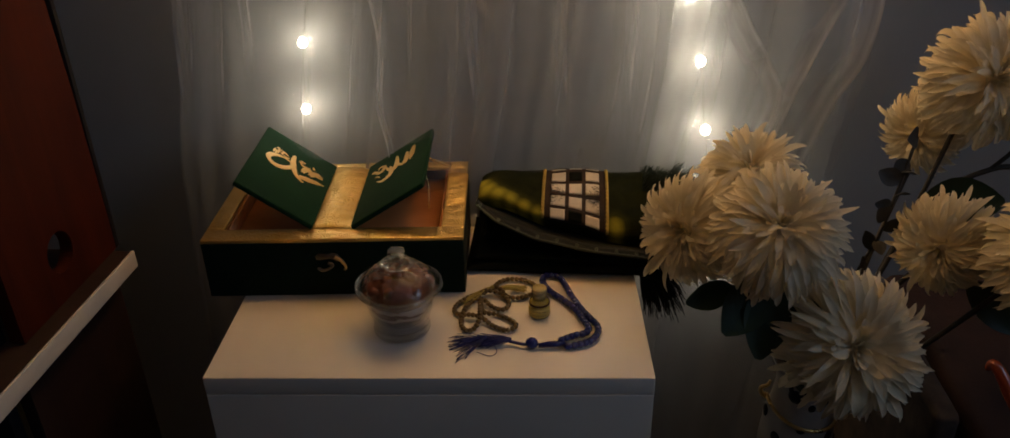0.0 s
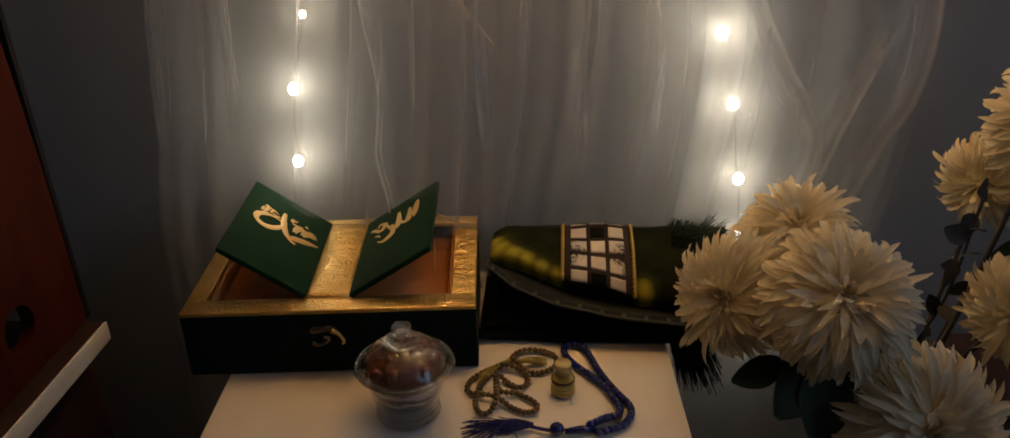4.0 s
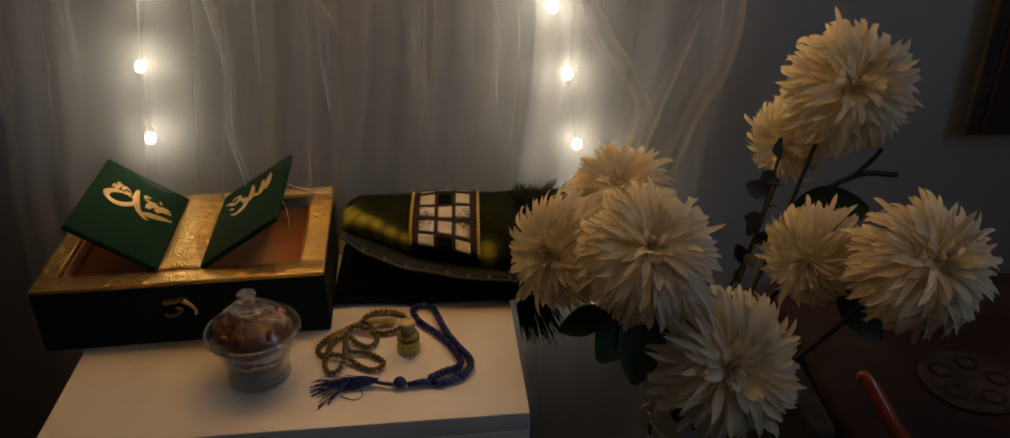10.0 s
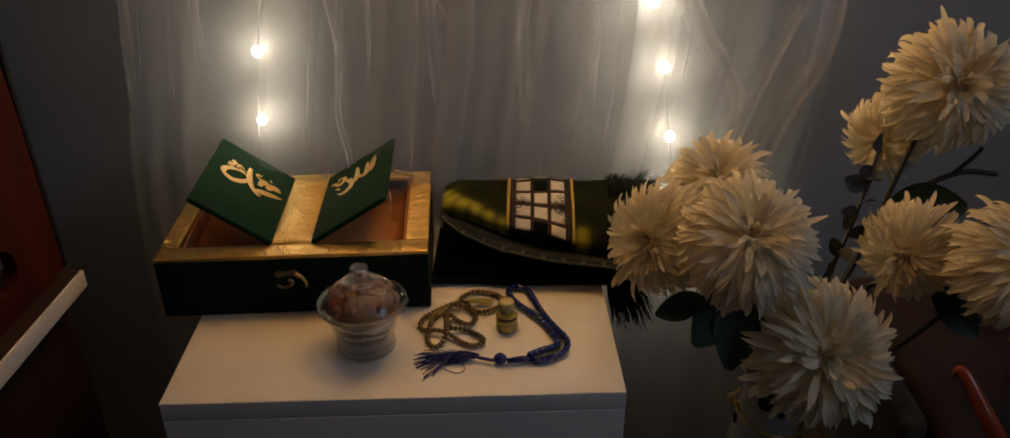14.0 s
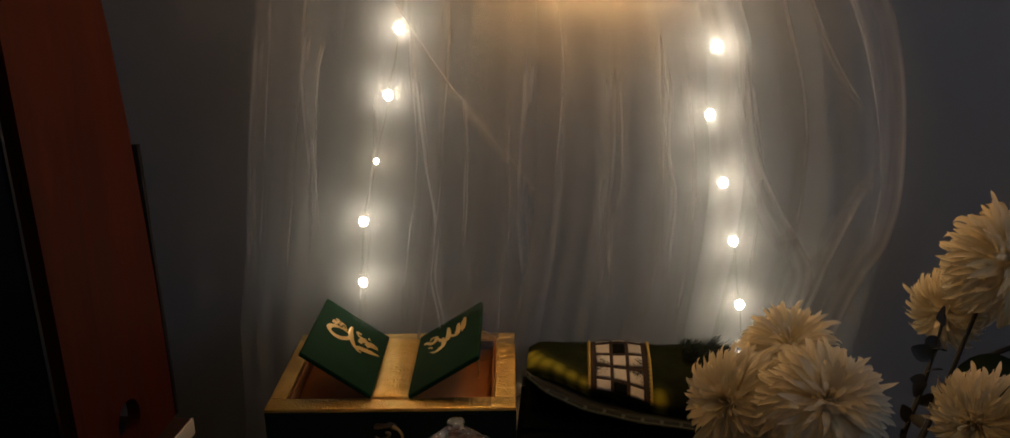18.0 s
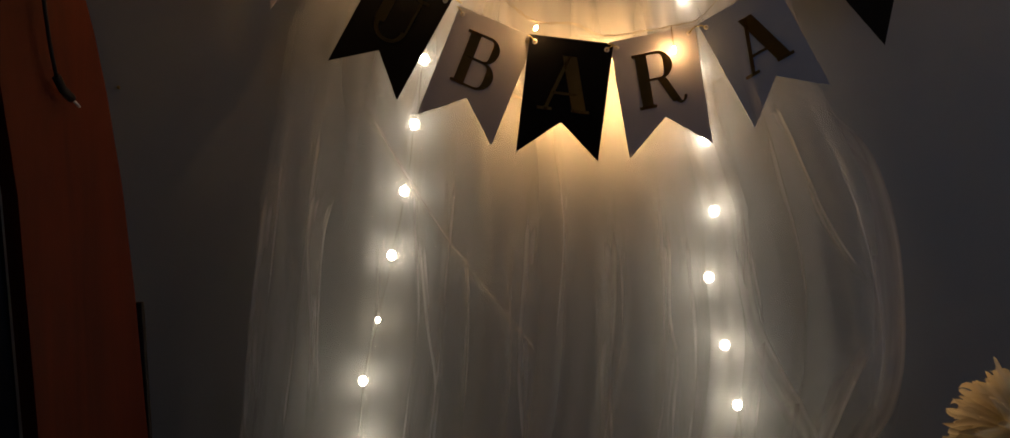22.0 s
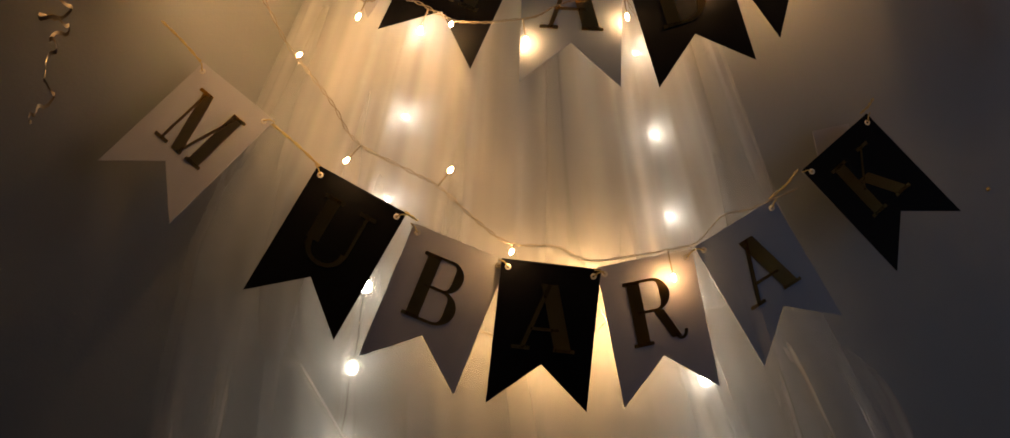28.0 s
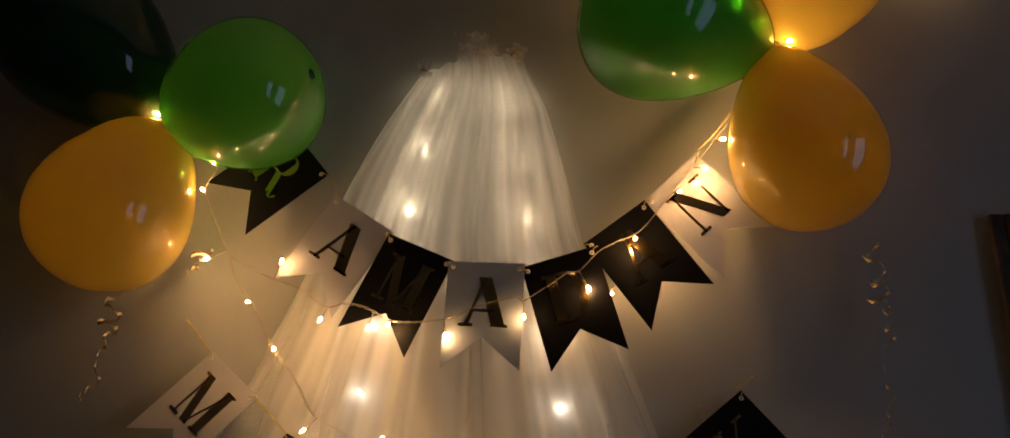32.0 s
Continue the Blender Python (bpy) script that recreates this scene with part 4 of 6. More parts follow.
WARM_A += [(0.162, 0.343, 1.634), (0.171, 0.342, 1.627), (0.188, 0.341, 1.637), (0.217, 0.34, 1.656), (0.235, 0.339, 1.668), (0.249, 0.339, 1.67), (0.258, 0.338, 1.676), (0.282, 0.337, 1.701), (0.309, 0.336, 1.716), (0.345, 0.333, 1.733), (0.4, 0.335, 1.8), (0.44, 0.34, 1.85), (0.475, 0.345, 1.895), (0.51, 0.35, 1.94), (0.55, 0.355, 2), (0.575, 0.355, 2.05), (0.58, 0.36, 2.12), (0.555, 0.37, 2.2), (0.49, 0.4, 2.225), (0.4, 0.41, 2.25)]
# Unseen run of lights added above the balloons to brighten the wall.
WARM_C = [(0.555, 0.37, 2.2), (0.57, 0.38, 2.30), (0.66, 0.36, 2.345), (0.78, 0.38, 2.315), (0.90, 0.40, 2.285), (1.0, 0.43, 2.27)]
WARM_B = [(-0.283, 0.366, 1.706), (-0.262, 0.358, 1.66), (-0.232, 0.356, 1.622), (-0.205, 0.356, 1.57), (-0.18, 0.362, 1.537), (-0.155, 0.364, 1.503), (-0.13, 0.366, 1.463), (-0.07, 0.366, 1.43), (-0.04, 0.366, 1.414), (0.004, 0.364, 1.374), (0.04, 0.362, 1.349), (0.092, 0.364, 1.345), (0.129, 0.364, 1.329), (0.182, 0.364, 1.334), (0.235, 0.364, 1.343), (0.258, 0.366, 1.35), (0.29, 0.37, 1.38), (0.325, 0.374, 1.388), (0.385, 0.38, 1.412)]
# The last two bulbs are unseen additions that light the wall up there.
BULBS_A = [(-0.384, 0.348, 1.888), (-0.318, 0.352, 1.852), (-0.33, 0.352, 1.806), (-0.311, 0.358, 1.696), (-0.2, 0.370, 1.694), (-0.128, 0.356, 1.603), (-0.026, 0.350, 1.594), (-0.060, 0.374, 1.595), (0.058, 0.351, 1.578), (0.173, 0.346, 1.606), (0.267, 0.342, 1.648), (0.336, 0.324, 1.718), (0.405, 0.325, 1.792), (0.445, 0.325, 1.830), (0.478, 0.340, 1.884), (0.598, 0.346, 2.060), (0.532, 0.36, 2.143), (-0.418, 0.35, 1.935), (0.565, 0.352, 2.10), (0.50, 0.395, 2.215), (0.40, 0.405, 2.245)]
BULBS_C = [(0.66, 0.352, 2.33), (0.90, 0.39, 2.27)]
BULBS_B = [(-0.238, 0.350, 1.627), (-0.192, 0.352, 1.557), (-0.141, 0.362, 1.443), (-0.028, 0.362, 1.431), (0.041, 0.366, 1.341), (0.227, 0.369, 1.311)]
# Unseen string added behind the lower flags for the warm wash beneath them.
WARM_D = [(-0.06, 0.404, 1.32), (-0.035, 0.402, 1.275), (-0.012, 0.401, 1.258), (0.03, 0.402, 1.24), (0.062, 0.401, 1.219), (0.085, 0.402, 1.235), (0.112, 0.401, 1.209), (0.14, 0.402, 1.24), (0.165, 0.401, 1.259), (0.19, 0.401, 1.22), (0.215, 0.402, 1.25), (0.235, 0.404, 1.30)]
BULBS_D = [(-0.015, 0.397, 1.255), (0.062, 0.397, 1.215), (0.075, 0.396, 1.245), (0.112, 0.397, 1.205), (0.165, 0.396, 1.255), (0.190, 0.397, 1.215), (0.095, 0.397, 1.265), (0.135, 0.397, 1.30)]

# Unseen string added behind the upper flags to warm the right wall.
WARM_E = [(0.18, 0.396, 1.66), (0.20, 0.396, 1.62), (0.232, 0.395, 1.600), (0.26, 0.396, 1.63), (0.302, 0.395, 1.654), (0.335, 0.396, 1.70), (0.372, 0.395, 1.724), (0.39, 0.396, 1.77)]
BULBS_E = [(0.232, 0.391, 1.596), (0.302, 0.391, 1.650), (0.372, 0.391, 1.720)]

# Bulbs close to the flags are turned down to spare the cards hot spots.
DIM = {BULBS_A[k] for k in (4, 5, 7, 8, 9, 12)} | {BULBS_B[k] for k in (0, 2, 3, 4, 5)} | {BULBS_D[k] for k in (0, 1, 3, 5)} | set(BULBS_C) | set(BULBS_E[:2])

# One bulb is turned up to warm the wall at the right.
HOT = {BULBS_A[14]}


def light_string(name, label, path, bulbs):
    ob = thing(name, pose(*path[0]), label, "string light", "warm light strings")
    p0 = Vector(path[0])
    sm = spline([Vector(p) - p0 for p in path], 10)
    for ph in (0, math.pi):
        part("wire", tube([p + 0.0012 * Vector((math.cos(i * 0.9 + ph), math.sin(i * 0.9 + ph), math.cos(i * 0.9 + ph))) for i, p in enumerate(sm)], 0.0006, 5), M_WIRE, ob)
    for b in bulbs:
        q = Vector(b) - p0
        if b[1] < 0.39:
            q += (Vector((0.05, -0.85, 1.25)) - Vector(b)).normalized() * 0.012
        near = min(sm, key=lambda s: (s - q).length)
        d = (q - near)
        d = d.normalized() if d.length > 0.002 else Vector((0, -1, 0))
        turn = d.to_track_quat("Z", "Y").to_matrix().to_4x4()
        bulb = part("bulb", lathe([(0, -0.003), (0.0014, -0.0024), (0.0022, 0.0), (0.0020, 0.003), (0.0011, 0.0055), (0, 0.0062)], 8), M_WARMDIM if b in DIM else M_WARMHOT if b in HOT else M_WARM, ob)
        bulb.matrix_basis = Matrix.Translation(q) @ turn
        part("bulb_lead", tube([near, near * 0.5 + q * 0.5, q - d * 0.003], 0.0009, 5), M_WIRE, ob)
    return ob


light_string("warm_string_light", "warm fairy lights on twisted clear wire draped over the upper flags", WARM_A, BULBS_A)
light_string("warm_string_light", "warm fairy lights on twisted clear wire draped along the lower flags", WARM_B, BULBS_B)
light_string("warm_string_light", "added unseen warm fairy lights behind the lower flags", WARM_D, BULBS_D)
light_string("warm_string_light", "unseen warm fairy lights added behind the upper flags", WARM_E, BULBS_E)
light_string("warm_string_light", "added unseen warm fairy lights on clear wire above the balloons", WARM_C, BULBS_C)
for x, z in ((-0.603, 1.267), (0.673, 1.418)):
    nail = thing("wall_nail", pose(x, WALL, z, 90, 0, 0), "small bright nail head in the painted wall", "nail", "wall nails")
    part("nail_head", lathe([(0, 0.003), (0.0022, 0.0028), (0.003, 0.001), (0.0015, 0), (0.0012, -0.003)], 10), M_BRASS, nail)


# ---- white bedside cabinet ----
stand = thing("bedside_cabinet", pose(-0.26, 0.0, 0, 0, 0, 3.2), "white melamine bedside cabinet with one drawer, against the tulle", "cabinet")
SW, SD = 0.52, 0.40
part("top_panel", block(SW, SD, 0.024, 0.0015, (SW / 2, SD / 2, 0.538)), M_WHITE, stand)
for x in (0.009, SW - 0.009):
    part("side_panel", block(0.018, SD - 0.022, 0.504, 0.001, (x, SD / 2 + 0.0095, 0.273)), M_WHITE, stand)
part("back_panel", block(SW - 0.036, 0.006, 0.504, 0, (SW / 2, SD - 0.006, 0.273)), M_WHITE, stand)
part("bottom_panel", block(SW - 0.036, SD - 0.02, 0.018, 0, (SW / 2, SD / 2 - 0.006, 0.06)), M_WHITE, stand)
drawer = part("drawer_front", block(SW - 0.001, 0.018, 0.2022, 0.0008, (SW / 2, 0.009, 0.4241)), M_WHITE, stand)
part("drawer_knob", lathe([(0, 0), (0.006, 0), (0.006, 0.012), (0.013, 0.017), (0.014, 0.022), (0.010, 0.026), (0, 0.027)], 20), M_BRASS, drawer, at=pose(SW / 2, 0.0, 0.36, 90, 0, 0))
part("door_front", block(SW - 0.001, 0.018, 0.268, 0.0008, (SW / 2, 0.009, 0.187)), M_WHITE, stand)

# ---- book-stand box ----
BW, BD, BH = 0.338, 0.232, 0.084
box = thing("book_box", pose(-0.314, 0.165, 0.551, 0, 0, 4.6), "dark green velvet box with embossed gold rim and raised covers", "box")
part("front_wall", block(BW, 0.008, BH - 0.004, 0.002, (BW / 2, 0.004, BH / 2 - 0.002)), M_VELVET, box)
part("back_wall", block(BW, 0.008, BH - 0.004, 0.002, (BW / 2, BD - 0.004, BH / 2 - 0.002)), M_VELVET, box)
for x in (0.004, BW - 0.004):
    part("side_wall", block(0.008, BD - 0.016, BH - 0.004, 0.001, (x, BD / 2, BH / 2 - 0.002)), M_VELVET, box)
part("base", block(BW - 0.016, BD - 0.016, 0.006, 0, (BW / 2, BD / 2, 0.003)), M_VELVET, box)
part("satin_lining", block(BW - 0.018, BD - 0.018, 0.004, 0, (BW / 2, BD / 2, 0.058)), M_TRAY, box)
for y, d in ((0.0145, 0.029), (BD - 0.010, 0.020)):
    part("rim", block(BW, d, 0.006, 0.0022, (BW / 2, y, BH - 0.002), 3), M_GOLD, box, "embossed gold rim")
for x in (0.012, BW - 0.015):
    w = 0.024 if x < 0.1 else 0.030
    part("rim", block(w, BD - 0.049, 0.006, 0.0022, (w / 2 if x < 0.1 else BW - w / 2, 0.029 + (BD - 0.049) / 2, BH - 0.002), 3), M_GOLD, box, "embossed gold rim")
for x, w in ((0.026, 0.004), (BW - 0.032, 0.004)):
    part("lining_side", block(w, BD - 0.05, 0.026, 0, (x, BD / 2 + 0.004, 0.067)), M_TRAY, box)
part("lining_side", block(BW - 0.056, 0.004, 0.026, 0, (BW / 2 - 0.004, 0.032, 0.067)), M_TRAY, box)


def arched_bar():
    bm = bmesh.new()
    w, n, m = 0.056, 10, 24
    y0, y1 = 0.027, BD - 0.018
    grid = []
    for j in range(m + 1):
        v = j / m
        row = []
        for i in range(n + 1):
            u = i / n * 2 - 1
            ww = w * (0.5 + 0.06 * abs(v * 2 - 1) ** 3)
            row.append(bm.verts.new((0.164 + ww * u, y0 + (y1 - y0) * v, BH + 0.002 + 0.007 * (1 - u * u) * min(1, 6 * min(v, 1 - v) + 0.15))))
        grid.append(row)
    for a, b in zip(grid, grid[1:]):
        for i in range(n):
            bm.faces.new((a[i], a[i + 1], b[i + 1], b[i]))
    ret = bmesh.ops.extrude_face_region(bm, geom=bm.faces[:])
    bmesh.ops.translate(bm, vec=(0, 0, -0.03), verts=[v for v in ret["geom"] if isinstance(v, bmesh.types.BMVert)])
    return bm


part("centre_bar", arched_bar(), M_GOLD, box, "arched embossed gold bar")


def brush(strokes, width, length, thick=0.0064):
    """Flat raised pen strokes on a plate that is width by length."""
    bm = bmesh.new()
    for s, pts in enumerate(strokes):
        pts = spline([(u * width, v * length, 0) for u, v in pts], 7)
        n = len(pts)
        rows = []
        for i, p in enumerate(pts):
            d = (pts[min(i + 1, n - 1)] - pts[max(i - 1, 0)]).normalized()
            side = Vector((-d.y, d.x, 0))
            t = i / (n - 1)
            w = thick * (0.22 + 0.55 * math.sin(math.pi * min(1, t * 1.05 + 0.05)) ** 0.7) * (0.6 + 0.4 * abs(d.x * 0.7 + d.y * 0.7)) * (1.0 if n > 40 else 0.5 if (pts[0] - pts[-1]).length < 0.02 else 1.15)
            rows.append([bm.verts.new(p + side * w + Vector((0, 0, 0))), bm.verts.new(p + Vector((0, 0, 0.0012))), bm.verts.new(p - side * w)])
        for a, b in zip(rows, rows[1:]):
            for k in range(2):
                bm.faces.new((a[k], a[k + 1], b[k + 1], b[k]))
    return bm


PEN_A = [[(0.46, 0.77), (0.47, 0.68), (0.5, 0.61), (0.56, 0.53), (0.64, 0.48), (0.69, 0.47)], [(0.51, 0.66), (0.47, 0.58), (0.39, 0.52), (0.3, 0.5), (0.22, 0.52), (0.18, 0.56), (0.2, 0.61), (0.28, 0.65), (0.36, 0.66), (0.44, 0.65)], [(0.6, 0.51), (0.66, 0.53), (0.75, 0.55), (0.85, 0.57), (0.93, 0.58)], [(0.63, 0.6), (0.64, 0.65), (0.68, 0.68), (0.75, 0.67), (0.82, 0.66), (0.89, 0.66)], [(0.72, 0.61), (0.76, 0.66), (0.82, 0.69), (0.88, 0.68)]]
MARKS_A = [[(0.57, 0.7), (0.64, 0.7), (0.7, 0.71)], [(0.54, 0.74), (0.56, 0.72), (0.57, 0.75), (0.6, 0.74), (0.61, 0.76)], [(0.72, 0.75), (0.74, 0.74), (0.73, 0.76)], [(0.2, 0.66), (0.21, 0.71), (0.25, 0.68), (0.26, 0.73), (0.3, 0.69)], [(0.23, 0.65), (0.25, 0.71), (0.27, 0.74), (0.31, 0.73)], [(0.31, 0.68), (0.32, 0.73), (0.35, 0.73), (0.39, 0.71)], [(0.23, 0.73), (0.24, 0.75), (0.26, 0.75)], [(0.34, 0.69), (0.38, 0.68), (0.42, 0.69)]]
PEN_B = [[(0.75, 0.84), (0.74, 0.75), (0.74, 0.66), (0.73, 0.59)], [(0.65, 0.79), (0.66, 0.67), (0.64, 0.6), (0.56, 0.63), (0.5, 0.72)], [(0.49, 0.82), (0.51, 0.69), (0.49, 0.6), (0.4, 0.65), (0.31, 0.77)], [(0.42, 0.68), (0.45, 0.56), (0.4, 0.51), (0.32, 0.5), (0.25, 0.54)], [(0.11, 0.76), (0.15, 0.77), (0.24, 0.7), (0.3, 0.72), (0.3, 0.78), (0.23, 0.8), (0.21, 0.76)], [(0.2, 0.64), (0.24, 0.63), (0.28, 0.58)]]
CW, CL, CT = 0.114, 0.184, 0.007
# The covers rise from both sides of the bar; x runs across each cover, y to the back.
for lx, tilt, pen in ((0.142, 36, PEN_A + MARKS_A), (0.190, -32, PEN_B)):
    foot = (lx - CW * math.cos(radians(tilt)), 0.025, BH + 0.006 + CW * math.sin(radians(tilt))) if tilt > 0 else (lx, 0.025, BH + 0.005)
    cov = part("cover", block(CW, CL, CT, 0.002, (CW / 2, CL / 2, -CT / 2)), M_GREEN, box, "raised green velvet cover with gold pen strokes", at=pose(*foot, 0, tilt, 0))
    for stroke in pen:
        part("pen_stroke", brush([stroke], CW, CL), M_PEN, cov, "raised gold pen stroke", at=pose(0, 0, 0.0008))
part("cover_pin", tube([(0.262, 0.205, BH + 0.028), (0.285, 0.205, BH + 0.016), (0.312, 0.206, BH + 0.006)], 0.0022, 8), M_BRASS, box)
part("stay_cord", tube(spline([(0.268, 0.15, BH + 0.045), (0.282, 0.14, BH + 0.015), (0.284, 0.12, BH - 0.02)], 6), 0.0009, 6), M_BRASS, box)
part("clasp_plate", prism([(-0.017, 0.004), (-0.012, 0.008), (-0.002, 0.006), (0.006, 0.009), (0.013, 0.006), (0.016, -0.002), (0.010, -0.004), (0.004, 0.001), (-0.006, 0.000), (-0.011, -0.002), (-0.016, -0.001)], 0.002, 0.0005), M_PEWTER, box, "small scrolled clasp plate", at=pose(0.163, -0.0022, 0.056))
part("clasp_hook", tube(spline([(0.172, -0.004, 0.060), (0.180, -0.006, 0.056), (0.185, -0.006, 0.047), (0.183, -0.005, 0.041)], 6), lambda t: 0.0026 - 0.0012 * t, 8), M_BRASS, box)
part("clasp_scroll", tube(spline([(0.148, -0.004, 0.044), (0.154, -0.005, 0.041), (0.162, -0.005, 0.043), (0.168, -0.005, 0.049), (0.162, -0.005, 0.052)], 6), 0.0020, 8), M_PEWTER, box)

# ---- glass jar ----
jar = thing("sweet_jar", pose(-0.046, 0.108, 0.551), "clear glass lidded jar of dark brown sweets and white paper", "jar")
outer = [(0, 0), (0.032, 0), (0.0345, 0.002), (0.0345, 0.006), (0.032, 0.008), (0.0335, 0.010), (0.0335, 0.013), (0.0315, 0.015), (0.034, 0.019), (0.0385, 0.032), (0.0420, 0.048), (0.0435, 0.056), (0.048, 0.0615), (0.0515, 0.064)]
inner = [(0.0455, 0.0635), (0.0415, 0.057), (0.0400, 0.048), (0.0365, 0.032), (0.031, 0.021), (0, 0.019)]
bowl = part("bowl", lathe(outer + inner, 56), M_GLASS, jar, "clear glass bowl on a ringed foot")
part("lip", lathe([(0.0495, 0.0625), (0.0525, 0.0628), (0.0538, 0.0650), (0.0525, 0.0672), (0.0498, 0.0676), (0.0480, 0.0655), (0.0495, 0.0625)], 56), M_GLASSRIM, bowl, "thick clear glass lip")
for z, r in ((0.004, 0.0352), (0.0115, 0.0342)):
    part("foot_ring", lathe([(r - 0.001, z - 0.0018), (r, z), (r - 0.001, z + 0.0018)], 56), M_GLASSRIM, bowl, "clear glass ring of the foot")
lid = part("lid", lathe([(0.0445, 0.0660), (0.0478, 0.0662), (0.0478, 0.0685), (0.0455, 0.072), (0.038, 0.0815), (0.027, 0.0885), (0.016, 0.0920), (0.0105, 0.0935), (0, 0.0910), (0.018, 0.0888), (0.031, 0.0800), (0.041, 0.070), (0.0445, 0.0660)], 56), M_GLASS, jar, "domed glass lid with a knob")
part("lid_ring", lathe([(0.0185, 0.0925), (0.0205, 0.0935), (0.0200, 0.0950), (0.0165, 0.0955), (0.0150, 0.0945)], 40), M_GLASSRIM, lid, "raised glass ring round the knob")
part("knob", lathe([(0.0095, 0.0935), (0.0085, 0.0965), (0.0095, 0.0980), (0.0106, 0.0995), (0.0108, 0.1095), (0.0100, 0.1122), (0.0060, 0.1128), (0, 0.1128)], 36), M_GLASSRIM, lid, "cylindrical glass knob")
bm = lathe([(0, 0.046), (0.036, 0.047), (0.0385, 0.052), (0.0400, 0.058), (0.0400, 0.066), (0.0355, 0.0745), (0.0265, 0.0815), (0.013, 0.0855), (0, 0.0865)], 56)
for v in bm.verts:
    v.co += v.co.normalized() * (0.004 * noise.noise(v.co * 120) + 0.0010)
part("sweet_mass", bm, M_DATE, jar, "sticky brown mass of sweets")
rnd = random.Random(8)
sweet = None
for k in range(44):
    a = k * 2.39996
    rr = 0.036 * math.sqrt((k % 22 + 0.5) / 22)
    z = 0.052 + 0.004 * rnd.random() if k >= 22 else 0.060 + 0.021 * (1 - (rr / 0.04) ** 2) + 0.002 * rnd.random()
    m = pose(rr * math.cos(a), rr * math.sin(a), z, rnd.uniform(0, 180), rnd.uniform(0, 180), rnd.uniform(0, 360))
    if sweet is None:
        bm = ico(0.0092, 2, scale=(1.35, 0.95, 0.72))
        for v in bm.verts:
            v.co *= 1 + 0.34 * noise.noise(v.co * 170)
        sweet = part("sweet", bm, M_DATE, jar, at=m)
    else:
        share("sweet", sweet, jar, m)
bm = lathe([(0, 0.0265), (0.025, 0.0268), (0.0300, 0.0275), (0.0325, 0.029), (0.0348, 0.032), (0.0368, 0.037), (0.0382, 0.042), (0.0390, 0.046), (0.035, 0.049), (0.018, 0.046), (0, 0.048)], 64)
for v in bm.verts:
    v.co += Vector((v.co.x, v.co.y, 0)) * (0.045 * noise.noise(v.co * 110) - 0.03) + Vector((0, 0, 0.003 * noise.noise(v.co * 70)))
part("paper_liner", bm, M_PAPER, jar, "crumpled white paper swirled in the jar")

# ---- vial ----
vial = thing("perfume_vial", pose(0.122, 0.147, 0.551) @ Matrix.Diagonal((1.14, 1.14, 1, 1)), "tiny glass perfume vial with amber oil and yellow label", "vial")
part("glass_body", lathe([(0, 0), (0.0105, 0), (0.0114, 0.001), (0.0116, 0.0205), (0.0108, 0.0228), (0.0086, 0.0245), (0.0078, 0.026), (0.0078, 0.034), (0.0068, 0.034), (0.0068, 0.025), (0, 0.024)], 32), M_GLASS, vial)
part("oil", lathe([(0, 0.0012), (0.0108, 0.0012), (0.0111, 0.0195), (0.0100, 0.0222), (0, 0.0226)], 28), M_OIL, vial)
part("label_wrap", lathe([(0.0117, 0.0025), (0.0119, 0.0025), (0.0119, 0.0160), (0.0117, 0.0160)], 32), M_LABEL, vial, "yellow label with unreadable lines")
for z, h in ((0.0060, 0.0006), (0.0110, 0.0009)):
    line = bmesh.new()
    for a0, a1 in ((-2.2, -1.9), (-1.8, -1.35), (-1.25, -0.9)):
        for k in range(6):
            a, c = a0 + (a1 - a0) * k / 6, a0 + (a1 - a0) * (k + 1) / 6
            line.faces.new([line.verts.new((0.0121 * math.cos(q), 0.0121 * math.sin(q), zz)) for q, zz in ((a, z), (c, z), (c, z + h), (a, z + h))])
    part("label_line", line, M_INK, vial)
part("oil_rim", lathe([(0.0108, 0.0176), (0.0117, 0.0180), (0.0117, 0.0200), (0.0108, 0.0206)], 28), M_AMBER, vial, "dark amber band of oil under the shoulder")
part("neck", lathe([(0, 0.0248), (0.0072, 0.0252), (0.0072, 0.0345), (0, 0.0345)], 24), M_STOPPER, vial, "honey-coloured neck")
part("stopper", lathe([(0.0070, 0.0345), (0.0078, 0.0350), (0.0082, 0.0362), (0.0082, 0.0392), (0.0076, 0.0405), (0, 0.0408)], 28), M_STOPPER, vial, "honey-coloured stopper")


# ---- prayer beads ----
def bead_string(name, label, path, step, r, shape, m_bead, m_thread, z, per=14):
    p0 = Vector((path[0][0], path[0][1], z))
    ob = thing(name, Matrix.Translation(p0), label, "prayer beads", "prayer beads")
    sm = spline([Vector((x, y, z + (q[0] if q else 0))) - p0 for x, y, *q in path], per)
    part("thread", tube(sm, 0.0007, 5), m_thread, ob)
    first, run, last = None, 0.0, sm[0]
    for a, b in zip(sm, sm[1:]):
        run += (b - a).length
        if run >= step:
            run = 0
            d = (b - a).normalized()
            m = Matrix.Translation(b) @ d.to_track_quat("X", "Z").to_matrix().to_4x4()
            if first is None:
                first = part("bead", ico(r, 2, scale=shape), m_bead, ob, at=m)
            else:
                share("bead", first, ob, m)
    return ob, p0


